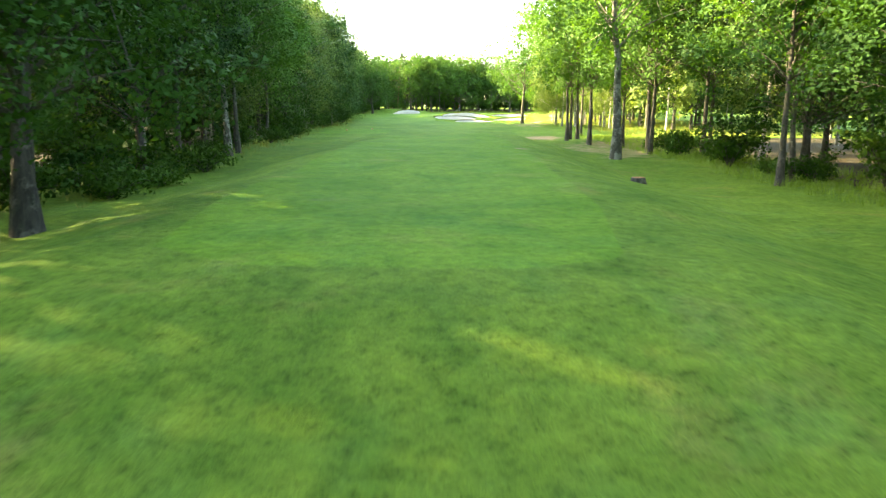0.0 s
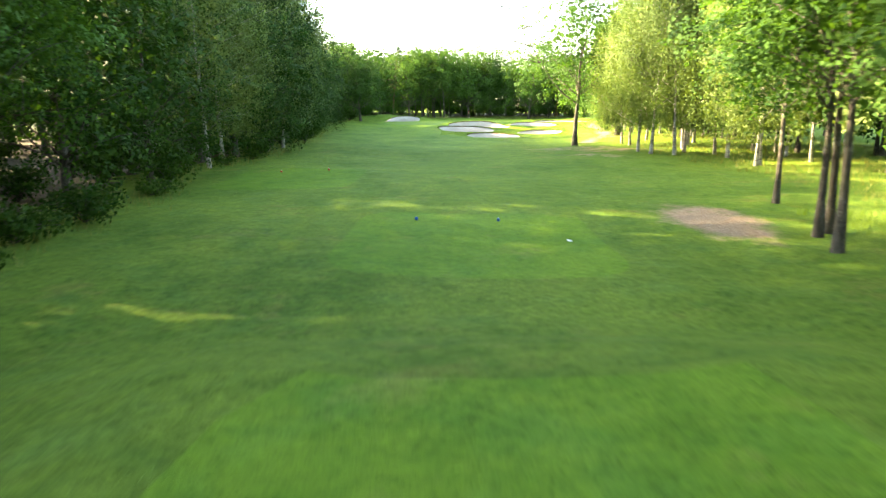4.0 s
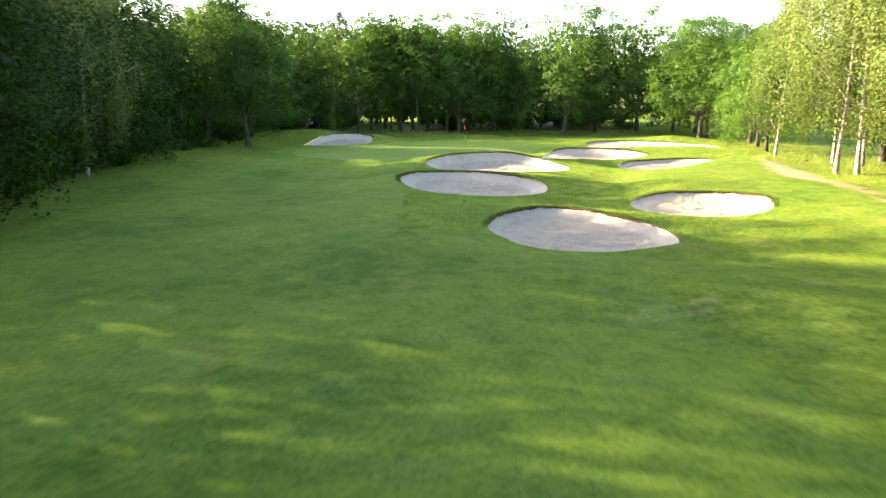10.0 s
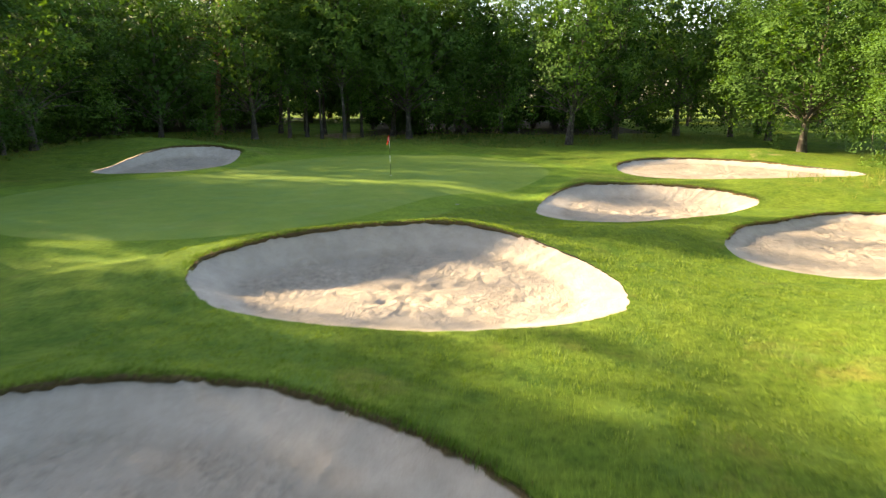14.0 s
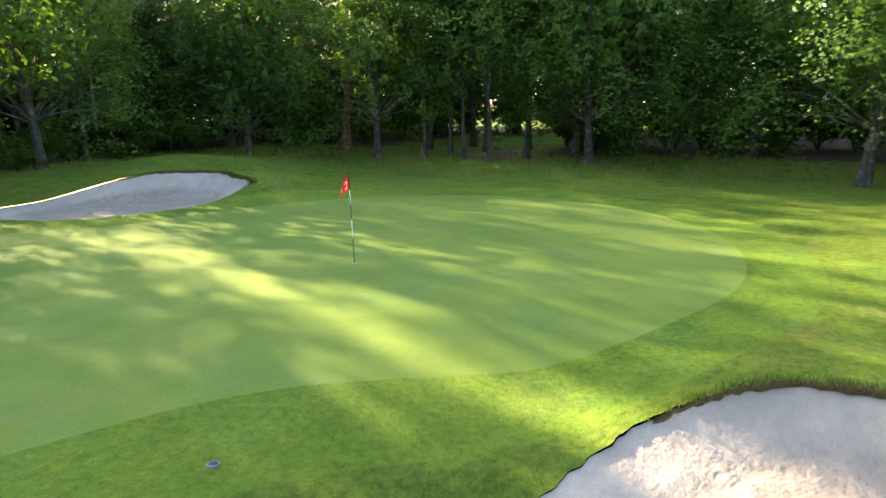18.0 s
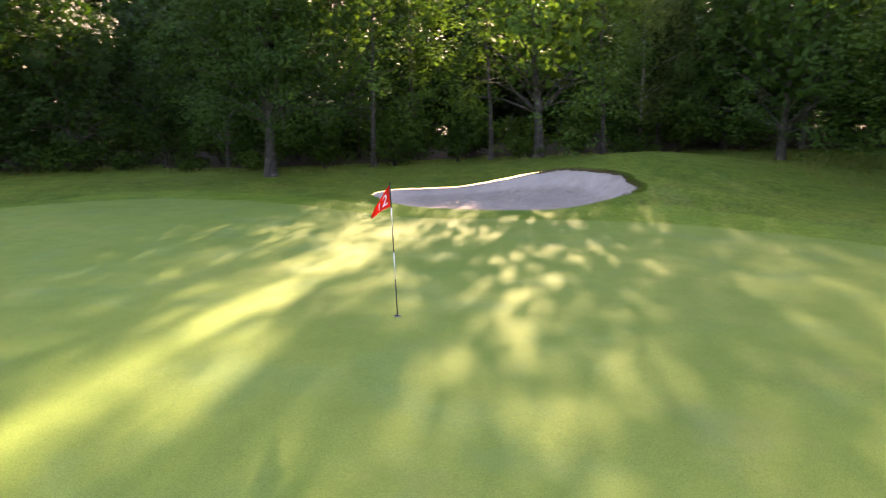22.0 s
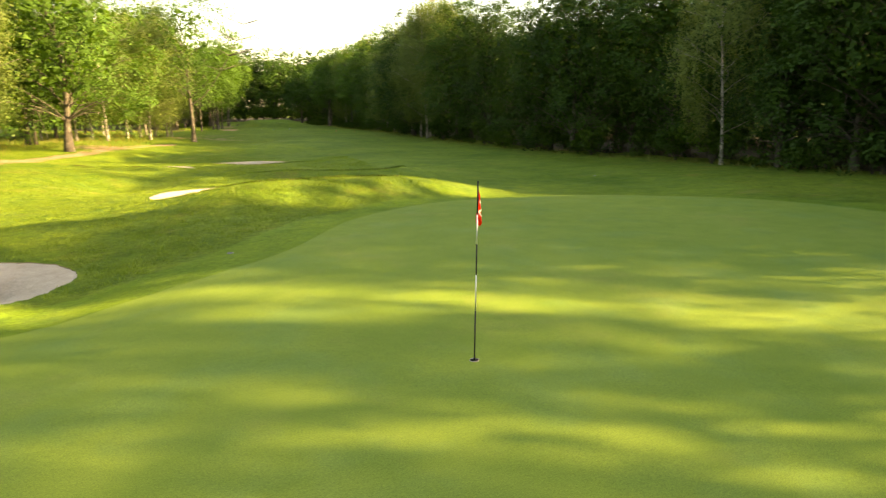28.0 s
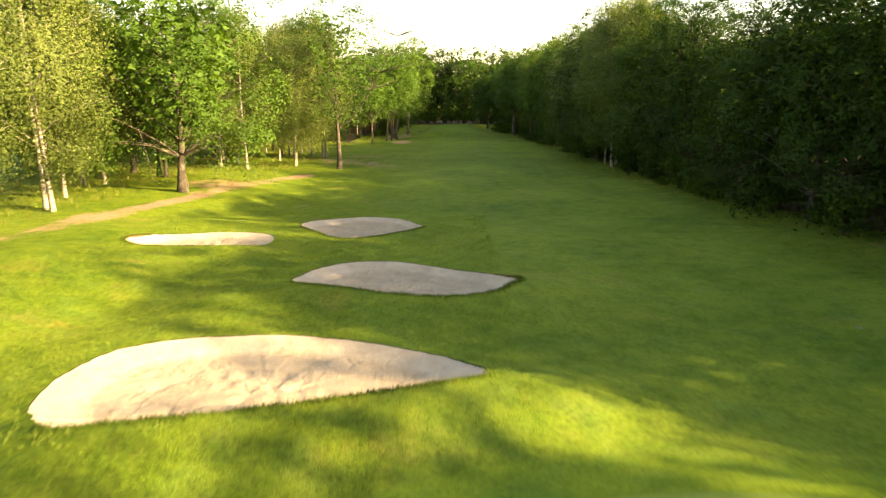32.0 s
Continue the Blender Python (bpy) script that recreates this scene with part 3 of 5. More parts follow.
for bk, rim in zip(BUNKERS, RINGS):
    base = tagged(new("bunker"), bk.label, "sand bunker", "sand bunkers round the green")
    base.location = (bk.x, bk.y, ground_z(*rim[0]) - 0.2)
    home = Vector(base.location)
    n, rings_r = RIM_N, np.concatenate([[1.0, 0.985], np.linspace(0.965, 0.0, 44)])
    t = np.arange(n) * 2 * np.pi / n
    ex, ey = bk.point(t, 1.0)
    ez, rise = height(ex, ey), (bk.rim(ex, ey) - bk.low) / (bk.high - bk.low)
    # how ragged and thick the torn turf is from place to place
    rag = 0.5 + 0.6 * np.sin(11 * t + bk.x) * np.sin(19 * t + bk.y) + 0.45 * np.sin(37 * t + bk.y) * np.sin(59 * t) + 0.3 * np.sin(83 * t + bk.x)
    vs = []
    for r in rings_r:
        px, py = bk.point(t, r)
        # the floor follows the low edge; the sand climbs to just under the turf all round
        floor = bk.low - bk.depth * 0.55 + 0.25 * (bk.rim(px, py) - bk.low)
        k = 0.4 * step(0.35, 1.0, np.full(n, r)) + 0.6 * np.clip((r - 1 + 0.8 / bk.b) / (0.8 / bk.b), 0, 1) ** 1.3
        z = floor * (1 - k) + (ez - 0.012 - (0.065 + 0.055 * (rag - 0.5) * step(0.955, 1.0, r)) * np.clip(rise + 0.1, 0, 1)) * k
        z = z + 0.02 * np.sin(px * 2.1 + bk.y) * np.cos(py * 1.7) * (1 - k)
        vs.append(np.column_stack([px, py, z]))
    v = np.concatenate(vs)
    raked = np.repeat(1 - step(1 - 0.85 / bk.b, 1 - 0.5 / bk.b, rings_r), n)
    # trodden hollows, in trails and groups
    trod = np.random.default_rng(int(bk.y))
    for _ in range(9):
        a, w = trod.uniform(0, 6.28), trod.uniform(0, 0.6)
        cx, cy = bk.point(np.array([a]), w)
        go, many = trod.uniform(0, 6.28), int(trod.integers(4, 11))
        for j in range(many):
            fx = cx[0] + 0.42 * (j - many / 2) * math.cos(go) + trod.normal() * 0.16
            fy = cy[0] + 0.42 * (j - many / 2) * math.sin(go) + trod.normal() * 0.16
            d2 = ((v[:, 0] - fx) ** 2 + (v[:, 1] - fy) ** 2) / trod.uniform(0.11, 0.17) ** 2
            v[:, 2] += raked * trod.uniform(0.6, 1.2) * (0.022 * np.exp(-d2 / 5) - 0.062 * np.exp(-d2 / 2))
    v = v - np.array(home)
    i = np.arange(n)
    f = np.concatenate([np.column_stack([k * n + i, k * n + (i + 1) % n, (k + 1) * n + (i + 1) % n, (k + 1) * n + i]) for k in range(len(rings_r) - 1)])
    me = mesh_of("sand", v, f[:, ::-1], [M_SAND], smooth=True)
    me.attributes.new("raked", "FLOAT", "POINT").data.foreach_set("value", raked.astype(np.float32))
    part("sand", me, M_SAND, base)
    # torn turf edge of soil and roots hanging over the sand
    lv = []
    raised = np.clip(-0.35 + 1.5 * rise, 0, 1)
    for r, dz, torn in ((1.008, -0.012, 0.0), (1.0, 0.006, 0.4), (0.992, -0.016, 1.0), (0.99, -0.055, 1.0), (0.993, -0.13, 0.3)):
        px, py = bk.point(t, r - 0.007 * torn * rag)
        lv.append(np.column_stack([px, py, ez + dz * raised * (0.7 + 0.6 * rag * torn) - 0.09 * (1 - raised)]) - np.array(home))
    lv = np.concatenate(lv)
    f = np.concatenate([np.column_stack([k * n + i, k * n + (i + 1) % n, (k + 1) * n + (i + 1) % n, (k + 1) * n + i]) for k in range(4)])
    part("lip", mesh_of("lip", lv, f[:, ::-1], [M_LIP], smooth=True), M_LIP, base, "dark torn edge of turf and soil")

# ---- trees ----


def leaf_cloud(rng, centres, spread, per, size, droop=0.0, flat=0.65, core=None, hang=False):
    """Single small leaves scattered in clumps, facing outwards from clump and crown: verts and triangles."""
    k = len(centres) * per
    off = rng.normal(size=(k, 3)) * [1, 1, flat]
    far = np.linalg.norm(off, axis=1)[:, None]
    off = off / (far + 1e-6) * np.minimum(far, 1.7) ** 0.8
    c = np.repeat(centres, per, 0) + off * np.repeat(spread, per)[:, None]
    if droop:
        c[:, 2] -= rng.exponential(droop, k)
    out = off * 0.55 + rng.normal(size=(k, 3)) * 0.5 + [0, 0, 0.3]
    if core is not None:
        away = c - core
        out += 0.6 * away / (np.linalg.norm(away, axis=1)[:, None] + 1e-6)
    soft_n = (0.12 if hang else 0.7) * off + [0, 0, 0.15]
    if core is not None:
        soft_n = soft_n + 0.7 * away / (np.linalg.norm(away, axis=1)[:, None] + 1e-6)
    out /= np.linalg.norm(out, axis=1)[:, None] + 1e-9
    u = np.cross(out, rng.normal(size=(k, 3)))
    if hang:
        out[:, 2] *= 0.3
        u = rng.normal(size=(k, 3)) * 0.35 - [0, 0, 1.0]
    u /= np.linalg.norm(u, axis=1)[:, None] + 1e-9
    v = np.cross(out, u)
    s = size * rng.uniform(0.6, 1.3, k)[:, None]
    tri = np.stack([c + u * s, c - u * s * 0.45 + v * s * 0.62, c - u * s * 0.45 - v * s * 0.62], 1)
    return with_normals(tri, soft_n + 0.3 * out)


def with_normals(tri, way):
    """Triangles with shading normals that follow the rounded bough."""
    way = way / (np.linalg.norm(way, axis=1)[:, None] + 1e-9)
    return np.column_stack([tri.reshape(-1, 3), np.repeat(way, 3, 0)]), np.arange(3 * len(tri)).reshape(-1, 3)


def spray_leaves(rng, centres, radii, many, per, size, core):
    """Boughs clothed in flat drooping sprays of leaves, with gaps of shade between them: verts and triangles."""
    k = len(centres) * many
    way = rng.normal(size=(k, 3))
    way /= np.linalg.norm(way, axis=1)[:, None]
    way[:, 2] = np.where((way[:, 2] < -0.2) & (rng.uniform(size=k) < 0.7), -way[:, 2], way[:, 2])
    heart = np.repeat(centres - core, many, 0)
    heart /= np.linalg.norm(heart, axis=1)[:, None] + 1e-6
    inward = (way * heart).sum(1)
    way = np.where((inward < -0.2)[:, None], way - 2 * inward[:, None] * heart, way)
    big = np.repeat(radii, many)
    hub = np.repeat(centres, many, 0) + way * (big * np.where(rng.uniform(size=k) < 0.22, rng.uniform(0.2, 0.7, k), rng.uniform(0.78, 1.14, k)))[:, None] * [1, 1, 0.82]
    wide = big * rng.uniform(0.3, 0.55, k)
    plane = 0.55 * way + rng.normal(size=(k, 3)) * 0.28 + [0, 0, 0.75]
    plane /= np.linalg.norm(plane, axis=1)[:, None]
    a = np.cross(plane, rng.normal(size=(k, 3)))
    a /= np.linalg.norm(a, axis=1)[:, None] + 1e-9
    b = np.cross(plane, a)
    a, b, plane, way, wide, hub = (np.repeat(q, per, 0) for q in (a, b, plane, way, wide, hub))
    n = k * per
    r, t = np.sqrt(rng.uniform(0, 1, n)), rng.uniform(0, 6.283, n)
    spoke = a * np.cos(t)[:, None] + b * (0.75 * np.sin(t))[:, None]
    c = hub + spoke * (r * wide)[:, None] + plane * (wide * (0.16 * rng.normal(size=n) - 0.3 * r * r))[:, None]
    out = plane + 0.5 * spoke * r[:, None] + rng.normal(size=(n, 3)) * 0.4
    out /= np.linalg.norm(out, axis=1)[:, None]
    u = np.cross(out, rng.normal(size=(n, 3))) + 0.6 * spoke
    u /= np.linalg.norm(u, axis=1)[:, None] + 1e-9
    v = np.cross(out, u)
    s = size * rng.uniform(0.6, 1.35, n)[:, None]
    tri = np.stack([c + u * s, c - u * s * 0.45 + v * s * 0.62, c - u * s * 0.45 - v * s * 0.62], 1)
    return with_normals(tri, 0.5 * plane + 0.55 * way + 0.35 * spoke * r[:, None] + 0.3 * out)


def grow(kind, seed, H, R, base, clumps, per, size, lean=0.0, fork=False, sides=9, thick=1.0, lobes=0, core_n=18, twigs=3, strands=0, leaves=None, skin=None):
    """A tree's wood and crown meshes. Limbs leave the trunk in a spiral, and leaves sit in clumps along limbs and twigs."""
    rng = np.random.default_rng(seed)
    wood, hubs, spread, boughs, swell = [], [], [], [], []
    n = 9
    hs = np.linspace(0, 1, n)
    wob = np.cumsum(rng.normal(size=(n, 2)) * 0.02 * H, 0) * hs[:, None] * 0.6
    top = H * (0.93 if kind != "oak" else 0.68)
    trunk = np.column_stack([wob[:, 0] + lean * H * hs ** 1.4, wob[:, 1], hs * top - 0.25 * (hs == 0)])
    r0 = thick * H * (0.0072 if kind == "birch" else 0.0185)
    rad = r0 * (1 - 0.86 * hs) * (1 + 0.55 * np.exp(-hs * 28))
    wood.append(tube(trunk, rad, sides))

    def at(h):
        k = np.clip(h / top, 0, 1)
        return np.array([np.interp(k, hs, trunk[:, i]) for i in range(3)]), float(np.interp(k, hs, rad))

    if fork:
        s = np.linspace(0, 1, 7)
        p, r = at(0.24 * H)
        stem = p + np.column_stack([-0.30 * H * s ** 0.8, 0.05 * H * s, 0.52 * H * s ** 1.2])
        wood.append(tube(stem, r * 0.62 * (1 - 0.8 * s), 7))
        for k in (3, 4, 5, 6):
            for _ in range(5):
                az, L = rng.uniform(0, 6.28), R * rng.uniform(0.3, 0.6)
                tip = stem[k] + np.array([math.cos(az) * L, math.sin(az) * L, 0.35 * L])
                wood.append(tube(np.array([stem[k], tip]), [0.05, 0.012], 4))
                hubs += [stem[k] * 0.4 + tip * 0.6, tip]
                spread += [0.1 * R, 0.11 * R]
    limbs = {"oak": 42, "birch": 26, "pine": 22}[kind]
    for i in range(limbs):
        f = (i + 0.5) / limbs
        h = base * 0.95 + (top - base * 0.95) * f ** 0.9
        p, r = at(h)
        az = i * 2.39996 + rng.normal() * 0.35
        if kind == "pine":
            prof, rise = (1 - f) ** 0.7 * 0.9 + 0.15, rng.uniform(-0.05, 0.3)
        elif kind == "birch":
            prof, rise = 0.5 + 0.5 * math.sin(math.pi * min(1, 0.2 + 0.75 * f)) - 0.35 * f ** 3, rng.uniform(0.5, 0.95)
        else:
            prof, rise = 0.62 + 0.42 * math.sin(math.pi * min(1, 0.12 + 0.8 * f)) - 0.3 * f ** 4, rng.uniform(0.15, 0.55) + 0.5 * f
        if kind == "oak":
            # a bough that ends in a rounded mass on the crown's outside
            out = R * math.sin(math.pi * (0.2 + 0.7 * f)) ** 0.7 * rng.uniform(0.6, 0.86)
            zc = base + (H - base) * (0.07 + 0.83 * f) + rng.normal() * 0.02 * H
            tip = np.array([p[0] * 0.3 + math.cos(az) * out, p[1] * 0.3 + math.sin(az) * out, zc])
            p, r = at(float(np.clip(zc - 0.5 * out - 0.06 * H, 0.75 * base + 0.06 * H, top)))
            L, s = out, np.linspace(0, 1, 5)
            pts = p + np.outer(s, tip - p) + np.column_stack([0.05 * L * np.sin(s * 5 + i), 0.05 * L * np.cos(s * 4 + i), 0.10 * L * np.sin(s * np.pi)])
            pts[0] = p
            wood.append(tube(pts, np.maximum(r * 0.36 * (1 - 0.85 * s), 0.012), 4))
            for k in range(twigs):
                q0 = pts[2 + k % 2]
                tw = q0 + np.outer(np.linspace(0, 1, 3), rng.normal(size=3) * 0.22 * R)
                wood.append(tube(tw[::2], [max(r * 0.18, 0.012), 0.008], 3))
                hubs += [tw[1], tw[2]]
                spread += [0.078 * R, 0.09 * R]
            big = R * rng.uniform(0.24, 0.4) * (1.08 - 0.3 * f)
            boughs.append(tip), swell.append(big)
            for _ in range(3):
                w = rng.normal(size=3) + (tip - p) / (L + 1e-6)
                hubs.append(tip + w / np.linalg.norm(w) * big * 0.8), spread.append(0.07 * R)
            continue
        L = R * prof * rng.uniform(0.75, 1.15)
        d = np.array([math.cos(az), math.sin(az), rise])
        s = np.linspace(0, 1, 5)
        bend = -0.22 * L * s ** 2 if kind == "birch" else 0.10 * L * s ** 2 * rng.uniform(-1, 1)
        pts = p + np.outer(s * L, d) + np.column_stack([0.06 * L * np.sin(s * 5 + i), 0.06 * L * np.cos(s * 4 + i), bend])
        pts[0] = p
        wood.append(tube(pts, np.maximum(r * (0.34 if kind == "birch" else 0.5) * (1 - 0.85 * s), 0.01), 4))
        for k in range(twigs):
            q0 = pts[2 + k // 2] if k < 2 else pts[3]
            az2 = az + rng.choice([-1, 1]) * rng.uniform(0.5, 1.2)
            tw = q0 + np.outer(np.linspace(0, 1, 3) * L * rng.uniform(0.3, 0.5), [math.cos(az2), math.sin(az2), rise * 0.6 + rng.normal() * 0.2])
            wood.append(tube(tw[::2], [max(r * 0.18, 0.012), 0.008], 3))
            hubs += [tw[1], tw[2]]
            spread += [0.078 * R, 0.09 * R]
        boughs.append(pts[4] * 0.75 + pts[3] * 0.25), swell.append(R * rng.uniform(0.24, 0.38) * (1.1 - 0.25 * f))
        for s0 in (2, 3, 4):
            hubs.append(pts[s0]), spread.append(0.09 * R)
    hubs.append(trunk[-1] + [0, 0, 0.05 * H]), spread.append(0.16 * R)
    hubs, spread = np.array(hubs), np.array(spread) * rng.uniform(0.7, 1.5, len(spread))
    pick = rng.permutation(len(hubs))[:clumps] if clumps < len(hubs) else rng.integers(0, len(hubs), clumps)
    c = hubs[pick] + rng.normal(size=(len(pick), 3)) * (0.10 * R) * [1, 1, 0.8]
    c[:, 2] = np.maximum(c[:, 2], base * 0.55 + 0.4)
    v, f = leaf_cloud(rng, c, np.maximum(spread[pick], 0.25), per, size, 0.55 if kind == "birch" else 0.0, 0.45 if kind == "pine" else 0.75, core=np.array([0.5 * lean * H, 0, base + 0.42 * (H - base)]))
    if kind == "birch":
        # hanging strands of leaves below the outer twigs
        ends = hubs[rng.integers(0, len(hubs), strands)] + rng.normal(size=(strands, 3)) * [0.25, 0.25, 0.3]
        n1 = 26 if size < 0.2 else 10
        fall = np.sort(rng.uniform(0, 1, (strands, n1)), 1) * rng.uniform(0.9, 3.6, strands)[:, None]
        line = ends[:, None, :] + rng.normal(size=(strands, n1, 3)) * [0.07, 0.07, 0.05]
        line[:, :, 2] -= fall
        line[:, :, 2] = np.maximum(line[:, :, 2], base * 0.75 + rng.uniform(0, 1.2, (strands, 1)))
        sv, sf = leaf_cloud(rng, line.reshape(-1, 3), np.full(strands * n1, 0.05), 1, size, core=np.array([0, 0, 0.5 * H]), hang=True)
        hv, hf = leaf_cloud(rng, np.concatenate([trunk[3:], np.array(boughs)]), np.full(6 + len(boughs), 0.22 * R), 120 if size < 0.2 else 50, size * (1.15 if size < 0.2 else 1.9), 0.5)
        v, f = join([(v, f), (sv, sf), (hv, hf)])
    if lobes:
        boughs.append(trunk[-1] + [0, 0, 0.03 * H]), swell.append(0.34 * R)
        lv, lf = spray_leaves(rng, np.array(boughs), np.array(swell), max(3, lobes // 30), 30 if lobes > 100 else 13, size, np.array([0.5 * lean * H, 0, base + 0.42 * (H - base)]))
        # the shady heart of the crown
        mid, half = np.array([0.5 * lean * H, 0, base + 0.48 * (H - base)]), np.array([0.56 * R, 0.56 * R, 0.36 * (H - base)])
        k = core_n * 20
        way = rng.normal(size=(k, 3))
        way /= np.linalg.norm(way, axis=1)[:, None]
        hv, hf = leaf_cloud(rng, mid + way * half * (rng.uniform(0.25, 1, (k, 1)) ** 0.6), np.full(k, 0.1), 1, size * (3.0 if size < 0.15 else 1.6), core=mid)
        v, f = join([(v, f), (lv, lf), (hv, hf)])
    v[:, 2] = np.maximum(v[:, 2], 0.15)
    wv, wf = join(wood)
    bark, leaf = {"oak": (M_BARK, M_SHADED_OAK_LEAF), "birch": (M_BIRCH_BARK, M_BIRCH_LEAF), "pine": (M_PINE_BARK, M_PINE_LEAF)}[kind]
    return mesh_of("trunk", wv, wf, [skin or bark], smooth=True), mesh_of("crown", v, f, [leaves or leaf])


FORMS = {
    # open-grown oaks with full crowns
    "oak": [grow("oak", 11 + i, 15.0, 5.9, 1.7, 90, 20, 0.1, thick=0.85, lobes=450, core_n=70, twigs=1, leaves=M_LIT_OAK_LEAF) for i in range(4)],
    # the solitary forked oak, with an airy crown
    "solo": [grow("oak", 19, 16.0, 4.9, 4.8, 150, 30, 0.095, fork=True, sides=12, thick=0.62, lobes=240, core_n=20, leaves=M_LIT_OAK_LEAF)],
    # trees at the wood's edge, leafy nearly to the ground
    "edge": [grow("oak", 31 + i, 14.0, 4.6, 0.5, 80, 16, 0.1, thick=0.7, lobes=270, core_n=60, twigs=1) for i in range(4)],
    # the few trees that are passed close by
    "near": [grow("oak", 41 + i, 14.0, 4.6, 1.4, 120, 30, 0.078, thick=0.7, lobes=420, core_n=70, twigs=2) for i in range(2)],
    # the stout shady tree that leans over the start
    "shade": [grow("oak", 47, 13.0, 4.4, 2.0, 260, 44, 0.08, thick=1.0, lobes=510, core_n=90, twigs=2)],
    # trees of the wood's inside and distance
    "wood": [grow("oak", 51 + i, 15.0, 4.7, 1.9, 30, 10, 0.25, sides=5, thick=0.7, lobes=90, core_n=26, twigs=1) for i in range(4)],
    # tall bare-stemmed young oaks
    "pole": [grow("oak", 71 + i, 14.0, 3.9, 3.9, 110, 24, 0.09, lean=0.02 * (i - 1), thick=0.5, lobes=240, core_n=40, twigs=1, leaves=M_LIT_OAK_LEAF) for i in range(4)],
    "pale": [grow("oak", 75 + i, 15.0, 3.9, 4.3, 130, 30, 0.085, lean=0.02 * i, sides=12, thick=0.62, lobes=270, core_n=40, twigs=1, skin=M_PALE_BARK, leaves=M_LIT_OAK_LEAF) for i in range(2)],
    # high-crowned stems between which the low sun comes through
    "stem": [grow("oak", 81 + i, 15.0, 2.9, 8.2, 70, 16, 0.12, lean=0.02 * (i - 1), thick=0.62, lobes=120, core_n=8, twigs=1) for i in range(3)],
    "birch": [grow("birch", 91 + i, 14.5, 3.6, 1.9, 210, 16, 0.074, lean=0.03 * (i - 1), strands=950, thick=1.0, twigs=2) for i in range(4)],
    # birches of the distance
    "far_birch": [grow("birch", 96 + i, 14.5, 3.1, 2.4, 60, 12, 0.22, sides=5, strands=150, twigs=1, lean=0.03 * (i - 1)) for i in range(3)],
    "pine": [grow("pine", 111 + i, 17.0, 3.4, 5.5, 120, 30, 0.17, sides=6) for i in range(2)],
}
LABELS = {
    "oak": ("broad oak tree with a full dark green crown", "tree"),
    "solo": ("solitary oak with forked limbs in the rough grass", "tree"),
    "edge": ("leafy edge tree, green almost to the ground", "tree"),
    "near": ("leafy oak with low branches beside the tee", "tree"),
    "shade": ("stout shady oak with a dark trunk beside mown grass", "tree"),
    "stem": ("tall tree with a long bare stem before the sun", "tree"),
    "wood": ("tall deciduous tree inside the dense wood", "tree"),
    "pole": ("slim young oak with a bare dark stem", "tree"),
    "pale": ("tall oak with pale mottled bark beside the tee", "tree"),
    "birch": ("silver birch with white bark and light drooping leaves", "birch tree"),
    "far_birch": ("slim birch with pale leaves in the open wood", "birch tree"),
    "pine": ("tall pine tree with dark needles", "pine tree"),
}
place_rng = np.random.default_rng(7)


def plant(form, x, y, scale=1.0, turn=None, wide=1.0, variant=None, label=""):
    k = int(place_rng.integers(0, len(FORMS[form]))) if variant is None else variant
    trunk, crown = FORMS[form][k]
    root = new({"birch": "birch_tree", "far_birch": "birch_tree", "pine": "pine_tree"}.get(form, "tree"))
    part("trunk", trunk, None, root)
    part("crown", crown, None, root)
    text, cat = LABELS[form]
    tagged(root, label or text, cat, {"birch": "birches", "far_birch": "birches", "pine": "pines"}.get(form, "trees of the wood"))
    root.location = (x, y, ground_z(x, y) - 0.05)
    root.rotation_euler = (0, 0, place_rng.uniform(0, 6.28) if turn is None else turn)
    root.scale = (scale * wide, scale * wide, scale)
    return root


def shrub_mesh(seed, H, R, stems, per, size):
    rng = np.random.default_rng(seed)
    wood, hubs = [], []
    for i in range(stems):
        az, out = rng.uniform(0, 6.28), rng.uniform(0.2, 1.0) * R
        s = np.linspace(0, 1, 4)
        tip = np.array([math.cos(az) * out, math.sin(az) * out, H * rng.uniform(0.45, 1.0) * (1 - 0.35 * (out / R) ** 2)])
        pts = np.outer(s, tip) + np.column_stack([0 * s, 0 * s, 0.15 * H * np.sin(s * np.pi)])
        wood.append(tube(pts, 0.03 * (1 - 0.8 * s), 4))
        hubs += [pts[1], pts[2], pts[3], pts[3]]
    v, f = leaf_cloud(rng, np.array(hubs), np.full(len(hubs), 0.2 * R), per, size)
    v[:, 2] = np.maximum(v[:, 2], 0.03)
    wv, wf = join(wood)
    return mesh_of("branchwork", wv, wf, [M_BARK], smooth=True), mesh_of("leaves", v, f, [M_SHRUB_LEAF])


SHRUBS = [shrub_mesh(201, 2.6, 1.9, 14, 20, 0.14), shrub_mesh(202, 1.7, 1.7, 12, 22, 0.12), shrub_mesh(203, 3.6, 2.0, 14, 20, 0.175), shrub_mesh(204, 1.0, 1.3, 12, 24, 0.085)]


def bush(x, y, k, scale=1.0, label="dense green bush at the edge of the wood"):
    root = new("bush")
    part("branchwork", SHRUBS[k][0], None, root)
    part("foliage", SHRUBS[k][1], None, root)
    tagged(root, label, "bush", "bushes under the trees")
    root.location = (x, y, ground_z(x, y) - 0.04)
    root.rotation_euler = (0, 0, place_rng.uniform(0, 6.28))
    root.scale = (scale, scale, scale * place_rng.uniform(0.85, 1.15))
    return root


U = place_rng.uniform
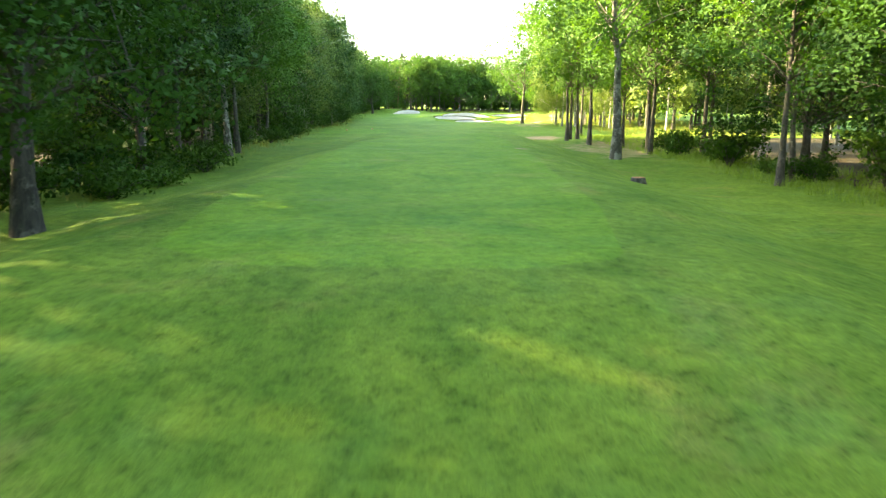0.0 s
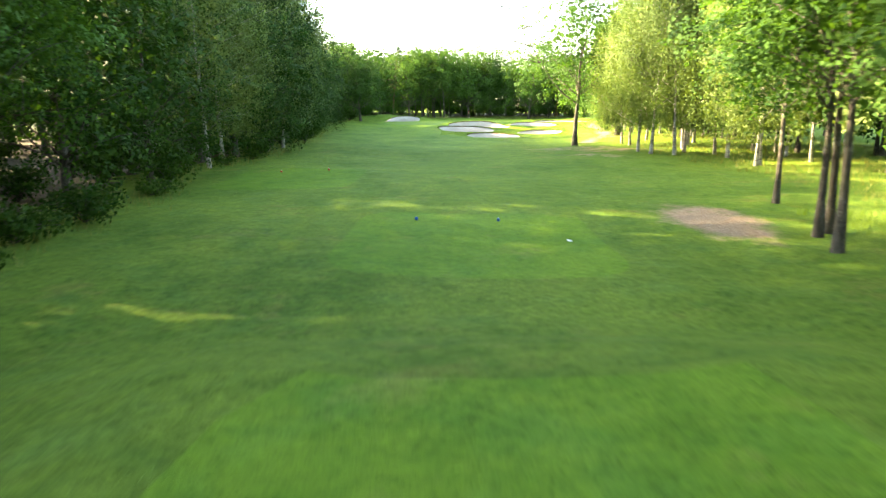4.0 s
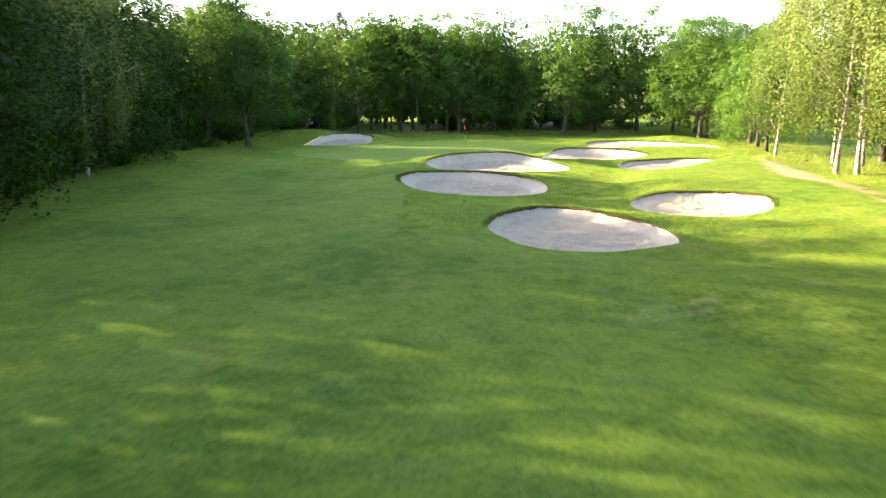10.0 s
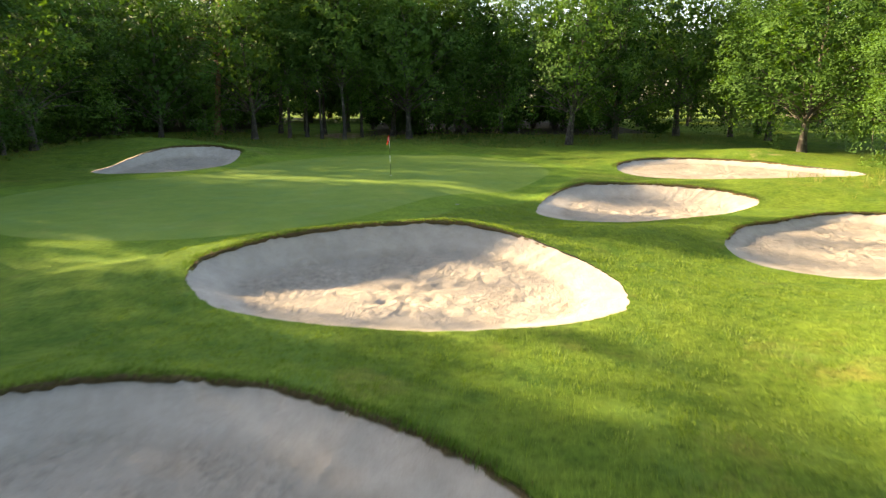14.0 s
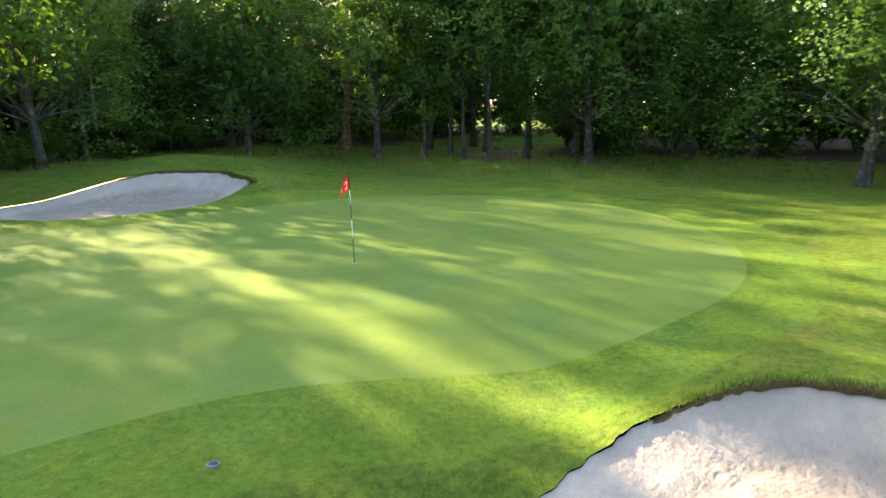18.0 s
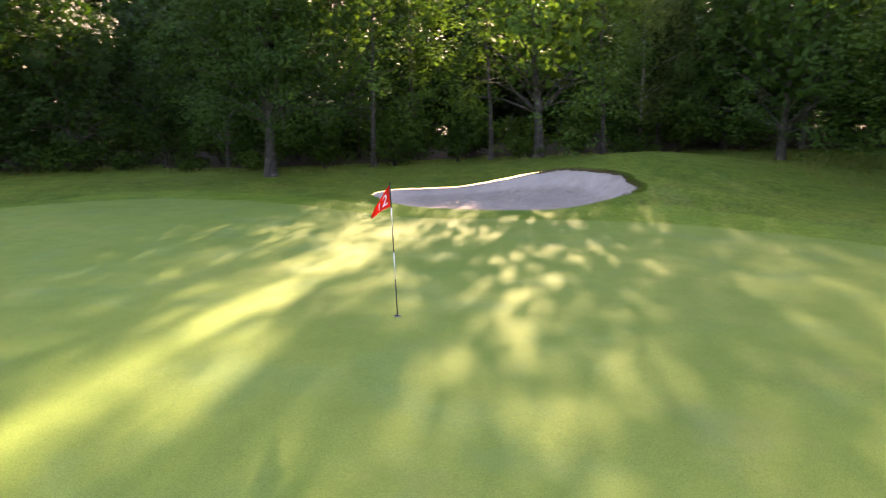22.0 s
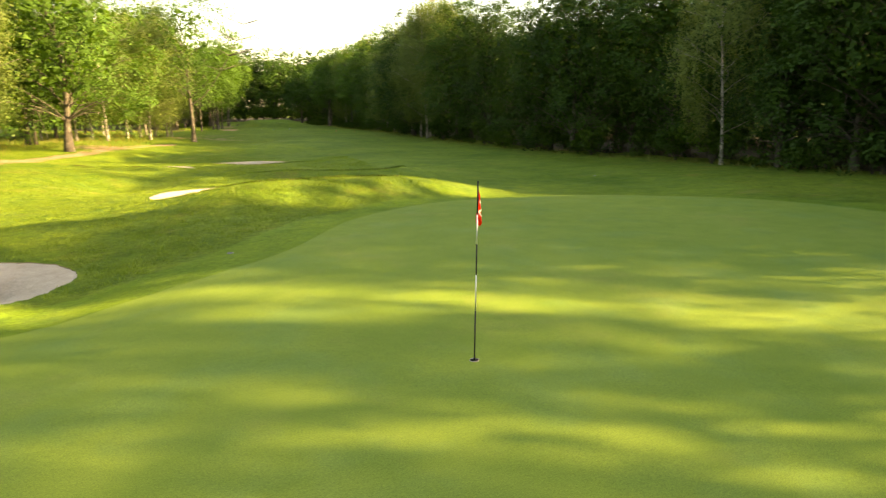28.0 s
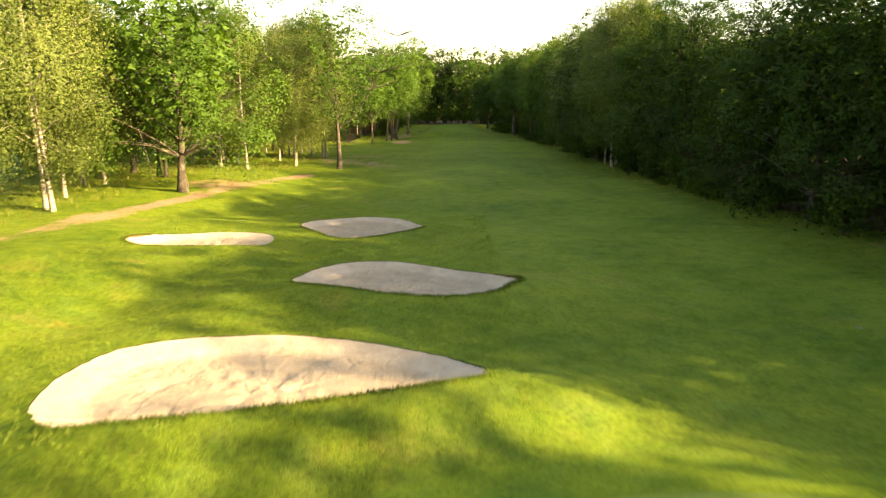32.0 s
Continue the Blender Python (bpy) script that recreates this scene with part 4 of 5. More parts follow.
# the wood along the left of the hole
plant("shade", -6.95, 14.5, 0.95)
for x, y in ((-13.6, 8.0), (-14.4, 15.0), (-13.8, 22.0)):
    plant("near", x, y, U(0.9, 1.0), label="shady oak at the edge of the wood by the tee")
for x, y, k in ((-9.6, 17.2, 3), (-10.4, 19.6, 1), (-9.4, 22.0, 3), (-10.8, 24.6, 1), (-9.9, 27.5, 3), (-11.2, 12.0, 1), (-8.7, 21.0, 3), (-8.6, 24.4, 3), (-9.0, 29.6, 1), (-9.6, 32.4, 3)):
    bush(x, y, k, U(0.75, 1.0), "low leafy bush beside the tee")
for x, y, f, s in ((-13.9, 44.4, "birch", 0.95), (-13.0, 45.9, "birch", 0.9), (-12.9, 53.8, "pole", 1.0), (-15.2, 55.2, "pole", 0.95), (-10.7, 39.5, "pole", 1.0), (-11.9, 43.0, "pole", 1.0), (-12.0, 30.5, "near", 1.0), (-17.9, 167.6, "shade", 0.98), (-21.0, 181.0, "oak", 1.05), (-16.8, 192.0, "edge", 1.05)):
    plant(f, x, y, s)
# the two edge trees are added to keep low sun off the tee
for x, y, f, k in ((-16.8, 26.0, "edge", 0.9), (-16.6, 35.0, "edge", 0.85), (-10.6, 37.5, "pale", 1.05), (-11.6, 33.5, "pole", 0.95)):
    plant(f, x, y, k)
DEEP = []
y = -26.0
while y < 200:
    e = float(left_edge(y))
    tall = (1.0, 1.25) if y < 70 else ((1.06, 1.2) if y < 112 else ((1.02, 1.14) if y < 140 else (1.0, 1.08)))
    sunny = 154 < y < 186
    # the front row: narrow crowns with slots between them
    if not sunny:
        if y < 62:
            plant("pole" if U() < 0.65 else "birch", e - 0.8 + U(-1.2, 0.4), y, U(0.95, 1.15))
        else:
            plant("edge" if U() < 0.9 else "birch", e - 1.2 + U(-2.6, 1.8), y + U(-0.9, 0.9), U(*tall) * U(0.82, 1.1), wide=U(0.7, 1.08))
    if not sunny and U() < (0.6 if y < 45 else (0.32 if y < 140 else 0.85)):
        plant(("oak" if y < 62 else "edge") if U() < 0.5 else ("far_birch" if U() < 0.4 else "wood"), e - 5.6 + U(-1.2, 1.2), y + 2.4 + U(-1, 1), U(*tall), wide=U(0.7, 0.95))
    if U() < (0.55 if y < 45 else (0.2 if y < 140 else (0.12 if sunny else 0.7))):
        plant("wood" if U() < 0.88 else "pine", e - 11.5 + U(-2, 2), y + 0.5 + U(-1, 1), U(*tall), wide=U(0.75, 1.0))
    # the wood's inside, low enough for the sun to clear it
    if y > 60:
        DEEP.append((e - 17.5 + U(-2, 2), y + 1.5 + U(-1, 1), U(0.8, 0.95), 1.0))
        DEEP.append((e - 22.0 + U(-2, 2), y - 1.0 + U(-1, 1), U(0.85, 1.0), 1.0))
    if y > 110:
        DEEP.append((e - 33.0 + U(-2, 2), y + U(-1, 1), U(1.15, 1.3), 1.1))
        DEEP.append((e - 39.0 + U(-2, 2), y + 2.5 + U(-1, 1), U(1.25, 1.4), 1.1))
    y += 5.6 if y < 84 else 4.7
# lower trees before the bunkers and a full one before the front of the green
for x, y, f, k, w in ((-24.4, 157.3, "edge", 0.88, 0.8), (-25.5, 161.6, "edge", 0.44, 0.9), (-24.2, 165.0, "edge", 0.96, 0.55), (-25.4, 168.0, "edge", 0.95, 0.75), (-30.0, 165.8, "wood", 1.0, 0.9)):
    plant(f, x, y, k, wide=w)
# the wood's far corner
for x in (-34.0, -40.0, -46.0, -52.0, -58.0):
    for y in (192.0, 198.5, 205.0, 211.5, 218.0, 226.0, 234.0):
        if x < -38 or y > 208:
            DEEP.append((x + U(-2, 2), y + U(-2, 2), U(0.95, 1.2) if x > -50 else U(1.2, 1.4), 1.1))
for x, y, k in ((-20.6, 172.4, 1.0), (-25.0, 175.0, 0.9), (-21.6, 178.6, 0.95), (-23.0, 185.4, 1.0), (-9.4, 203.5, 1.0), (-5.2, 204.0, 0.95), (-7.6, 208.0, 1.1), (-3.4, 209.0, 1.05)):
    plant("stem", x, y, k, wide=0.75 if x > -26 and y < 200 else 1.2)
y = 0.0
while y < 196:
    e = float(left_edge(y))
    bush(e + 0.8 + U(-0.9, 0.7), y, int(place_rng.choice([1, 3, 3])) if y < 62 else int(place_rng.integers(0, 4)), U(0.6, 1.05))
    if U() < (0.95 if y < 70 else 0.75):
        bush(e - 2.4 + U(-1, 1), y + 1.2, int(place_rng.choice([0, 1])) if y < 62 else int(place_rng.choice([0, 2])), U(0.7, 1.1))
    if y > 146:
        bush(e - 5.2 + U(-1, 1), y + 2.0, int(place_rng.choice([0, 1])), U(0.8, 1.2), "shady undergrowth bush inside the wood")
    if U() < 0.2:
        bush(e - 9 + U(-1.5, 1.5), y + 0.6, 2, U(0.8, 1.25))
    y += 3.4
for x, y, s, w in ((-17.0, 105.0, 1.08, 0.98), (-17.8, 114.0, 1.06, 0.85), (-18.8, 122.6, 0.9, 1.15), (-20.0, 131.0, 1.0, 0.88)):
    plant("near", x, y, s, wide=w, label="broad dark oak at the edge of the fairway wood")
for x, y, k, w in ((-15.6, 84.0, 1.0, 1.15), (-15.8, 89.4, 1.02, 1.1), (-22.6, 137.2, 0.96, 0.9), (-24.5, 126.5, 1.06, 0.75), (-25.6, 131.6, 1.08, 0.75)):
    plant("edge", x, y, k, wide=w, label="leafy tree in the dark flank of the wood")
for x, y, k in ((-16.8, 94.2, 1.16), (-18.2, 97.4, 1.18), (-17.4, 100.6, 1.12), (-14.8, 76.4, 1.0), (-15.2, 80.0, 1.05)):
    plant("birch", x, y, k, label="tall pale birch in a bay of the wood")
plant("oak", -22.4, 170.2, 1.02, wide=0.95, variant=0)
plant("edge", -23.2, 146.6, 1.0, wide=0.85, variant=1)
# trees added inside the wood to block the sun from the tee's far end
for x, y, f in ((-16.4, 45.8, "edge"), (-21.8, 47.4, "oak"), (-27.0, 49.0, "wood"), (-24.5, 55.0, "wood")):
    plant(f, x, y, 1.0)
plant("edge", -23.8, 153.0, 1.03, wide=1.2, variant=3)
bush(-23.4, 158.4, 1, 1.2, "sunlit yellow-green bush before the dark wood")
for x, y, k in ((-20.5, 209.0, 1.0), (-25.5, 207.5, 1.05), (-30.0, 209.0, 1.0), (-22.5, 215.0, 1.1), (-28.0, 216.0, 1.15), (-33.0, 214.0, 1.1), (-20.0, 222.0, 1.2), (-26.0, 224.0, 1.2), (-32.0, 222.0, 1.2), (-14.5, 226.0, 1.1), (-17.5, 231.0, 1.15), (-14.2, 217.5, 1.0), (-17.0, 221.5, 1.1)):
    plant("wood", x, y, k, wide=1.15)
    bush(x + U(-1, 1), y - 3.0, 2, 1.3)


def deep_wood(rows):
    """The crowded trees of the wood's inside, joined, as nobody could count them."""
    stems, crowns, way = [], [], []
    for x, y, k, wide in rows:
        turn, form = U(0, 6.28), FORMS["wood"][int(place_rng.integers(0, 4))]
        c, s = math.cos(turn), math.sin(turn)
        spin = np.array([[c, s, 0], [-s, c, 0], [0, 0, 1]])
        for me, out, n in ((form[0], stems, 4), (form[1], crowns, 3)):
            v, f = np.empty(3 * len(me.vertices), np.float32), np.empty(n * len(me.polygons), np.int32)
            me.vertices.foreach_get("co", v), me.loops.foreach_get("vertex_index", f)
            v = v.reshape(-1, 3)
            if n == 3:
                q = np.empty(3 * len(me.vertices), np.float32)
                me.corner_normals.foreach_get("vector", q)
                way.append(q.reshape(-1, 3) @ spin)
            out.append((v * [k * wide, k * wide, k] @ spin + [x, y, ground_z(x, y) - 0.05], f.reshape(-1, n)))
    v, f = join(stems)
    tagged(new("wood_stems", mesh_of("wood_stems", v, f, [M_BARK], smooth=True)), "crowded dark stems inside the left-hand wood", "woods", kind="stuff")
    v, f = join(crowns)
    tagged(new("wood_canopy", mesh_of("wood_canopy", np.column_stack([v, np.concatenate(way)]), f, [M_SHADED_OAK_LEAF])), "dense green canopy of the left-hand wood", "woods", kind="stuff")


deep_wood(DEEP)
# behind the green
for x, y, f, s in ((-10.5, 197.3, "oak", 1.0), (-7.6, 198.5, "pole", 1.15), (-6.2, 199.6, "pole", 1.15), (-4.6, 198.0, "pole", 1.0), (-2.4, 196.4, "pole", 1.15), (-1.2, 200.5, "pole", 1.1), (1.6, 202.2, "oak", 1.1), (3.3, 198.3, "oak", 1.12), (4.6, 205.0, "oak", 1.1), (8.6, 203.0, "edge", 1.2), (12.4, 204.5, "oak", 1.1), (16.6, 191.8, "oak", 1.15), (21.9, 197.2, "edge", 1.2),
                   (28.6, 200.0, "oak", 1.15), (33.6, 199.5, "edge", 1.1), (35.3, 195.6, "oak", 1.0), (33.0, 186.0, "oak", 0.95), (-14.5, 200.0, "pine", 1.05), (-17.5, 206.0, "oak", 1.0), (39.0, 205.0, "oak", 1.1), (46.0, 200.0, "edge", 1.1)):
    plant(f, x, y, s * U(0.93, 1.08))
for row, (y0, s0) in enumerate(((210, 0.9), (218, 0.95), (228, 1.0))):
    x = -34.0
    while x < 62:
        if not -13.5 < x < -1.5 and not (x > 30 and row == 0) and not x < -19:
            plant("wood" if U() < 0.9 else "pine", x, y0 + U(-2, 2), s0 * U(0.78, 1.12))
        x += 5.4
for x, y in ((-12.0, 236.0), (-7.0, 239.0), (-2.5, 236.5), (-9.5, 242.0), (-4.5, 243.0), (-10.5, 229.0), (-5.8, 231.0), (-2.0, 227.0)):
    plant("wood", x, y, 1.2, wide=1.1)
    bush(x, y - 2.5, 2, 1.4)
for x in np.arange(-30, 30, 2.1):
    if not -11.5 < x < -2.0:
        if U() < 0.6:
            bush(float(x) + U(-0.8, 0.8), 204.5 + U(-1.5, 2.5), int(place_rng.choice([0, 1, 2])), U(0.8, 1.25))
        bush(float(x) + U(-0.8, 0.8), 211 + U(-1.5, 2.5), 2, U(1.0, 1.4))
# right of the tee
for x, y, f, s in ((8.9, 35.4, "pale", 1.25), (11.7, 24.5, "pole", 0.9), (12.8, 26.0, "pole", 0.85), (11.8, 39.8, "pole", 0.95), (12.2, 41.6, "pole", 1.0), (11.8, 45.9, "pole", 0.8), (10.4, 49.6, "pole", 1.05), (10.2, 48.4, "pole", 0.95), (9.5, 53.4, "pole", 1.0), (10.1, 55.5, "pole", 0.95), (10.8, 56.2, "pole", 1.0), (15.6, 52.7, "pole", 1.0), (12.3, 62.9, "pole", 0.9),
                   (13.4, 19.0, "near", 0.9), (12.6, 12.0, "near", 0.9), (12.4, 4.0, "edge", 0.95), (13.0, -4.0, "edge", 0.9), (12.8, -12.0, "edge", 0.95), (15.0, 29.5, "near", 0.9), (15.5, 34.5, "birch", 0.95), (14.6, 39.6, "pole", 1.05), (16.6, 44.0, "pole", 1.0)):
    plant(f, x, y, s)
y = -24.0
while y < 62:
    if y > 36:
        plant("far_birch", 27.0 + U(-3, 3), y, U(0.75, 0.95))
        y += 7.0
        continue
    plant("wood" if U() < 0.6 else "far_birch", 17.5 + U(-1.5, 1.5), y, U(0.75, 0.95))
    if y < 36 or U() < 0.5:
        plant("wood", 23.0 + U(-2, 2), y + 2, U(0.8, 1.0))
    if y < 30:
        plant("wood", 30.0 + U(-2, 2), y + 1, U(0.8, 1.0))
    y += 5.0
for y in np.arange(-8, 34, 2.6):
    bush(13.2 + U(-0.8, 1.2), float(y), int(place_rng.integers(0, 4)), U(0.7, 1.0))
for x, y in ((12.9, 38.0), (13.8, 42.5), (14.5, 36.0), (16.5, 47.0), (18.5, 56.0)):
    bush(x, y, int(place_rng.choice([1, 3])), 0.8)
# birches and oaks along the right of the fairway
plant("oak", 30.2, 181.0, 0.92, wide=1.2, variant=2, label="broad oak with low level boughs beside the green")
plant("solo", 10.9, 100.1, 1.0, turn=0.0, wide=1.22)
plant("oak", 19.0, 117.8, 1.12, variant=1, wide=1.15, label="sunlit oak beside the dirt path")
for x, y, s in ((14.7, 88.7, 0.95), (16.2, 87.7, 1.0), (14.1, 90.2, 0.85), (17.6, 89.9, 0.95), (19.4, 88.3, 0.9), (19.3, 85.6, 1.0), (19.1, 79.9, 0.95), (18.4, 78.8, 0.9), (15.5, 98.2, 0.8), (15.2, 99.9, 0.75), (26.4, 96.6, 0.95), (22.1, 100.8, 1.0), (21.0, 99.0, 0.9), (18.5, 93.0, 0.85), (18.6, 104.0, 0.9),
                (23.0, 126.8, 1.05), (23.9, 126.0, 1.0), (25.2, 121.7, 0.95), (27.9, 114.5, 1.0), (26.4, 114.2, 0.9), (23.9, 134.0, 0.95), (25.2, 143.3, 1.1), (24.4, 144.2, 1.05), (26.2, 139.0, 1.0), (28.2, 151.0, 1.0), (31.8, 144.0, 1.05), (28.8, 148.6, 0.95), (27.0, 157.0, 0.8)):
    plant("birch", x, y, s * 1.13)
for x, y, s in ((28.0, 106.0, 0.95), (24.0, 110.0, 0.9), (31.0, 121.0, 1.0), (30.0, 133.0, 1.0), (32.5, 152.0, 0.95), (28.2, 161.0, 0.62), (31.0, 168.5, 0.75), (33.5, 175.5, 0.85), (36.0, 140.0, 1.0)):
    plant("oak", x, y, s)
for i in range(28):
    x, y = U(22, 44), U(62, 118)
    plant("far_birch" if U() < 0.6 else "wood", x, y, U(0.75, 1.0))
for i in range(9):
    plant("wood" if U() < 0.6 else "far_birch", U(38, 58), U(118, 190), U(0.75, 1.0))
# the far end behind the tee
for row, y0 in enumerate((-20, -27)):
    x = -26.0
    while x < 28:
        plant("edge" if row == 0 else "wood", x, y0 + U(-2, 2), U(1.25, 1.5))
        x += 4.8

for x in np.arange(-16, 17, 2.2):
    bush(float(x) + U(-0.6, 0.6), -15.5 + U(-1, 1), 2, U(1.1, 1.4))
# pale birches at the edge of the left-hand wood
for x, y, s in ((-15.6, 81.0, 0.88), (-15.8, 88.5, 0.92), (-15.8, 93.5, 0.98), (-15.6, 97.5, 1.12), (-21.5, 144.0, 0.88)):
    plant("birch", x, y, s)


def far_wood(name, pts, top, size, seed, label):
    """The wood's depth, a mass of leaves that nobody could count."""
    rng = np.random.default_rng(seed)
    pts = pts + rng.normal(size=pts.shape) * 1.2
    z = height(pts[:, 0], pts[:, 1])
    c = np.column_stack([pts, z + 0.4 + rng.uniform(0, 1, len(pts)) ** 0.8 * top])
    v, f = leaf_cloud(rng, c, np.full(len(c), 0.8), 8, size * 1.3)
    v[:, 2] = np.maximum(v[:, 2], np.repeat(np.repeat(z, 8), 3))
    return tagged(new(name, mesh_of(name, v, f, [M_SHADED_OAK_LEAF])), label, "woods", kind="stuff")


_q = np.random.default_rng(17)
_y = np.concatenate([_q.uniform(-60, 240, 3400), _q.uniform(150, 215, 4400)])
far_wood("left_wood_depth", np.column_stack([left_edge(_y) - 25 - _q.uniform(0, 7, 7800), _y]), 14.0, 0.6, 61, "dense dark depth of the left-hand wood")
_x = _q.uniform(-46, 70, 1500)
far_wood("back_wood_depth", np.column_stack([_x, 238 + _q.uniform(0, 5, 1500)]), 12.0, 0.45, 62, "dense wood far behind the green")
_y = _q.uniform(-60, 60, 1200)
far_wood("right_wood_depth", np.column_stack([38 + _q.uniform(0, 6, 1200), _y]), 11.0, 0.45, 63, "dense wood to the right of the tee")
_x = _q.uniform(-60, 60, 1300)
far_wood("tee_wood_depth", np.column_stack([_x, -44 - _q.uniform(0, 5, 1300)]), 17.0, 0.45, 64, "dense wood behind the tee")
_y = _q.uniform(60, 240, 1500)
far_wood("far_right_wood", np.column_stack([92 + _q.uniform(0, 8, 1500), _y]), 13.0, 0.6, 65, "distant wood beyond the neighbouring fairway")

# ---- things on the course ----
CUP = (2.76, 170.95)


def flagstick():
    x, y = CUP
    z = ground_z(x, y)
    root = tagged(new("golf_flag"), "red numbered flag on a black and white striped flagstick", "golf flag")
    root.location, root.rotation_euler = (x, y, z), (0.04, -0.024, 0)
    for a, b, m in ((-0.09, 0.62, M_BLACK), (0.62, 1.06, M_WHITE), (1.06, 1.43, M_BLACK), (1.43, 1.78, M_WHITE), (1.78, 2.15, M_BLACK)):
        part("pole_section", revolve([(0.0095, a), (0.0095, b)], 12), m, root, ("white" if m is M_WHITE else "black") + " painted pole section")
    part("knob", revolve([(0.004, 2.15), (0.013, 2.155), (0.013, 2.17), (0.004, 2.178)], 12), M_BLACK, root)
    way = Vector((-0.4, -0.92, 0)).normalized()
    side = Vector((-way.y, way.x, 0))

    def cloth(u, v, off=0.0):
        """u along the cloth from the pole, v up; the free corner sags and the cloth waves."""
        p = way * (0.012 + 0.33 * u * (1 - 0.08 * v)) + side * (0.045 * math.sin(6.2 * u + 2.2 * v) * u + off)
        return Vector((p.x, p.y, 1.79 + 0.35 * v - 0.19 * u ** 1.5 - 0.26 * u * v))

    bm = bmesh.new()
    nu, nv = 16, 10
    g = [[bm.verts.new(cloth(i / nu, j / nv)) for j in range(nv + 1)] for i in range(nu + 1)]
    for i in range(nu):
        for j in range(nv):
            bm.faces.new((g[i][j], g[i + 1][j], g[i + 1][j + 1], g[i][j + 1])).smooth = True
    bmesh.ops.solidify(bm, geom=bm.faces[:], thickness=0.002)
    flag = part("flag", bm, M_FLAG, root, "red triangular cloth")
    font = bpy.data.curves.new("number", "FONT")
    font.body, font.size, font.fill_mode = "12", 1.0, "FRONT"
    tmp = new("number", font)
    bpy.context.view_layer.update()
    me = bpy.data.meshes.new_from_object(tmp.evaluated_get(bpy.context.evaluated_depsgraph_get()))
    bpy.data.objects.remove(tmp)
    co = np.array([v.co[:] for v in me.vertices])
    lo, hi = co.min(0), co.max(0)
    for s in (1, -1):
        bm = bmesh.new()
        bm.from_mesh(me)
        bmesh.ops.triangulate(bm, faces=bm.faces[:])
        bmesh.ops.subdivide_edges(bm, edges=bm.edges[:], cuts=1)
        for v in bm.verts:
            a, b = (v.co.x - lo[0]) / (hi[0] - lo[0]), (v.co.y - lo[1]) / (hi[1] - lo[1])
            v.co = cloth(0.12 + 0.52 * (1 - a if s > 0 else a), 0.2 + 0.58 * b, 0.005 * s)
        part("number", bm, M_WHITE, flag, "white number 12")
    bpy.data.meshes.remove(me)
    cup = tagged(new("golf_hole"), "white-lined golf hole cut in the green", "golf hole")
    cup.location = (x, y, z)
    part("liner", revolve([(0.054, 0.004), (0.058, 0.006), (0.058, -0.02), (0.054, -0.02)], 28), M_CUP, cup)
    part("cavity", revolve([(0.054, 0.0045), (0.03, 0.0045), (0.004, 0.0045)], 28), M_CUP, cup)


flagstick()


def tee_marker(x, y, mat, word):
    root = tagged(new("tee_marker"), f"small {word} plastic tee marker on the grass", "tee marker", f"{word} tee markers")
    root.location = (x, y, ground_z(x, y))
    root.scale = (0.62, 0.62, 0.62)
    part("spike", revolve([(0.008, -0.1), (0.012, 0.05)], 10), M_GREY, root)
    part("body", revolve([(0.03, 0.02), (0.075, 0.035), (0.09, 0.09), (0.085, 0.14), (0.06, 0.185), (0.02, 0.2)], 18), mat, root)
    part("cap", revolve([(0.02, 0.2), (0.028, 0.206), (0.02, 0.222), (0.004, 0.226)], 14), M_WHITE, root)


tee_marker(-1.6, 58.3, M_BLUE, "blue"), tee_marker(1.1, 58.3, M_BLUE, "blue")
tee_marker(-10.05, 74.4, M_RED, "red"), tee_marker(-7.4, 74.6, M_RED, "red")


def tee_sign(x, y):
    root = tagged(new("tee_plate"), "small white plate lying in the tee grass", "sign")
    root.location, root.rotation_euler = (x, y, ground_z(x, y)), (0, 0, 0.35)
    bm = bmesh.new()
    bmesh.ops.create_cube(bm, size=1)
    bmesh.ops.scale(bm, vec=(0.08, 0.22, 0.035), verts=bm.verts)
    bmesh.ops.translate(bm, vec=(0, 0, 0.02), verts=bm.verts)
    bmesh.ops.bevel(bm, geom=bm.edges[:], offset=0.012, segments=2, affect="EDGES")
    part("plate", bm, M_WHITE, root)


tee_sign(2.95, 55.3)


def sprinkler(x, y):
    root = tagged(new("sprinkler_head"), "flush dark sprinkler cover in the turf", "sprinkler", "sprinkler heads")
    root.location = (x, y, ground_z(x, y))
    part("rim", revolve([(0.075, -0.02), (0.075, 0.012), (0.06, 0.018), (0.056, 0.01)], 22), M_GREY, root)
    part("cover", revolve([(0.056, 0.0), (0.056, 0.014), (0.03, 0.019), (0.004, 0.02)], 22), M_BLACK, root)


sprinkler(5.8, 162.4), sprinkler(-12.2, 146.0)

stump = tagged(new("tree_stump"), "low sawn tree stump in the rough grass", "tree stump")
stump.location = (7.3, 25.3, ground_z(7.3, 25.3))
part("bark", revolve([(0.32, -0.1), (0.27, 0.04), (0.24, 0.13), (0.235, 0.18), (0.21, 0.185)], 18), M_BARK, stump)
part("cut_face", revolve([(0.215, 0.17), (0.21, 0.192), (0.11, 0.198), (0.01, 0.2)], 18), M_CUT, stump, "orange-brown sawn wood")


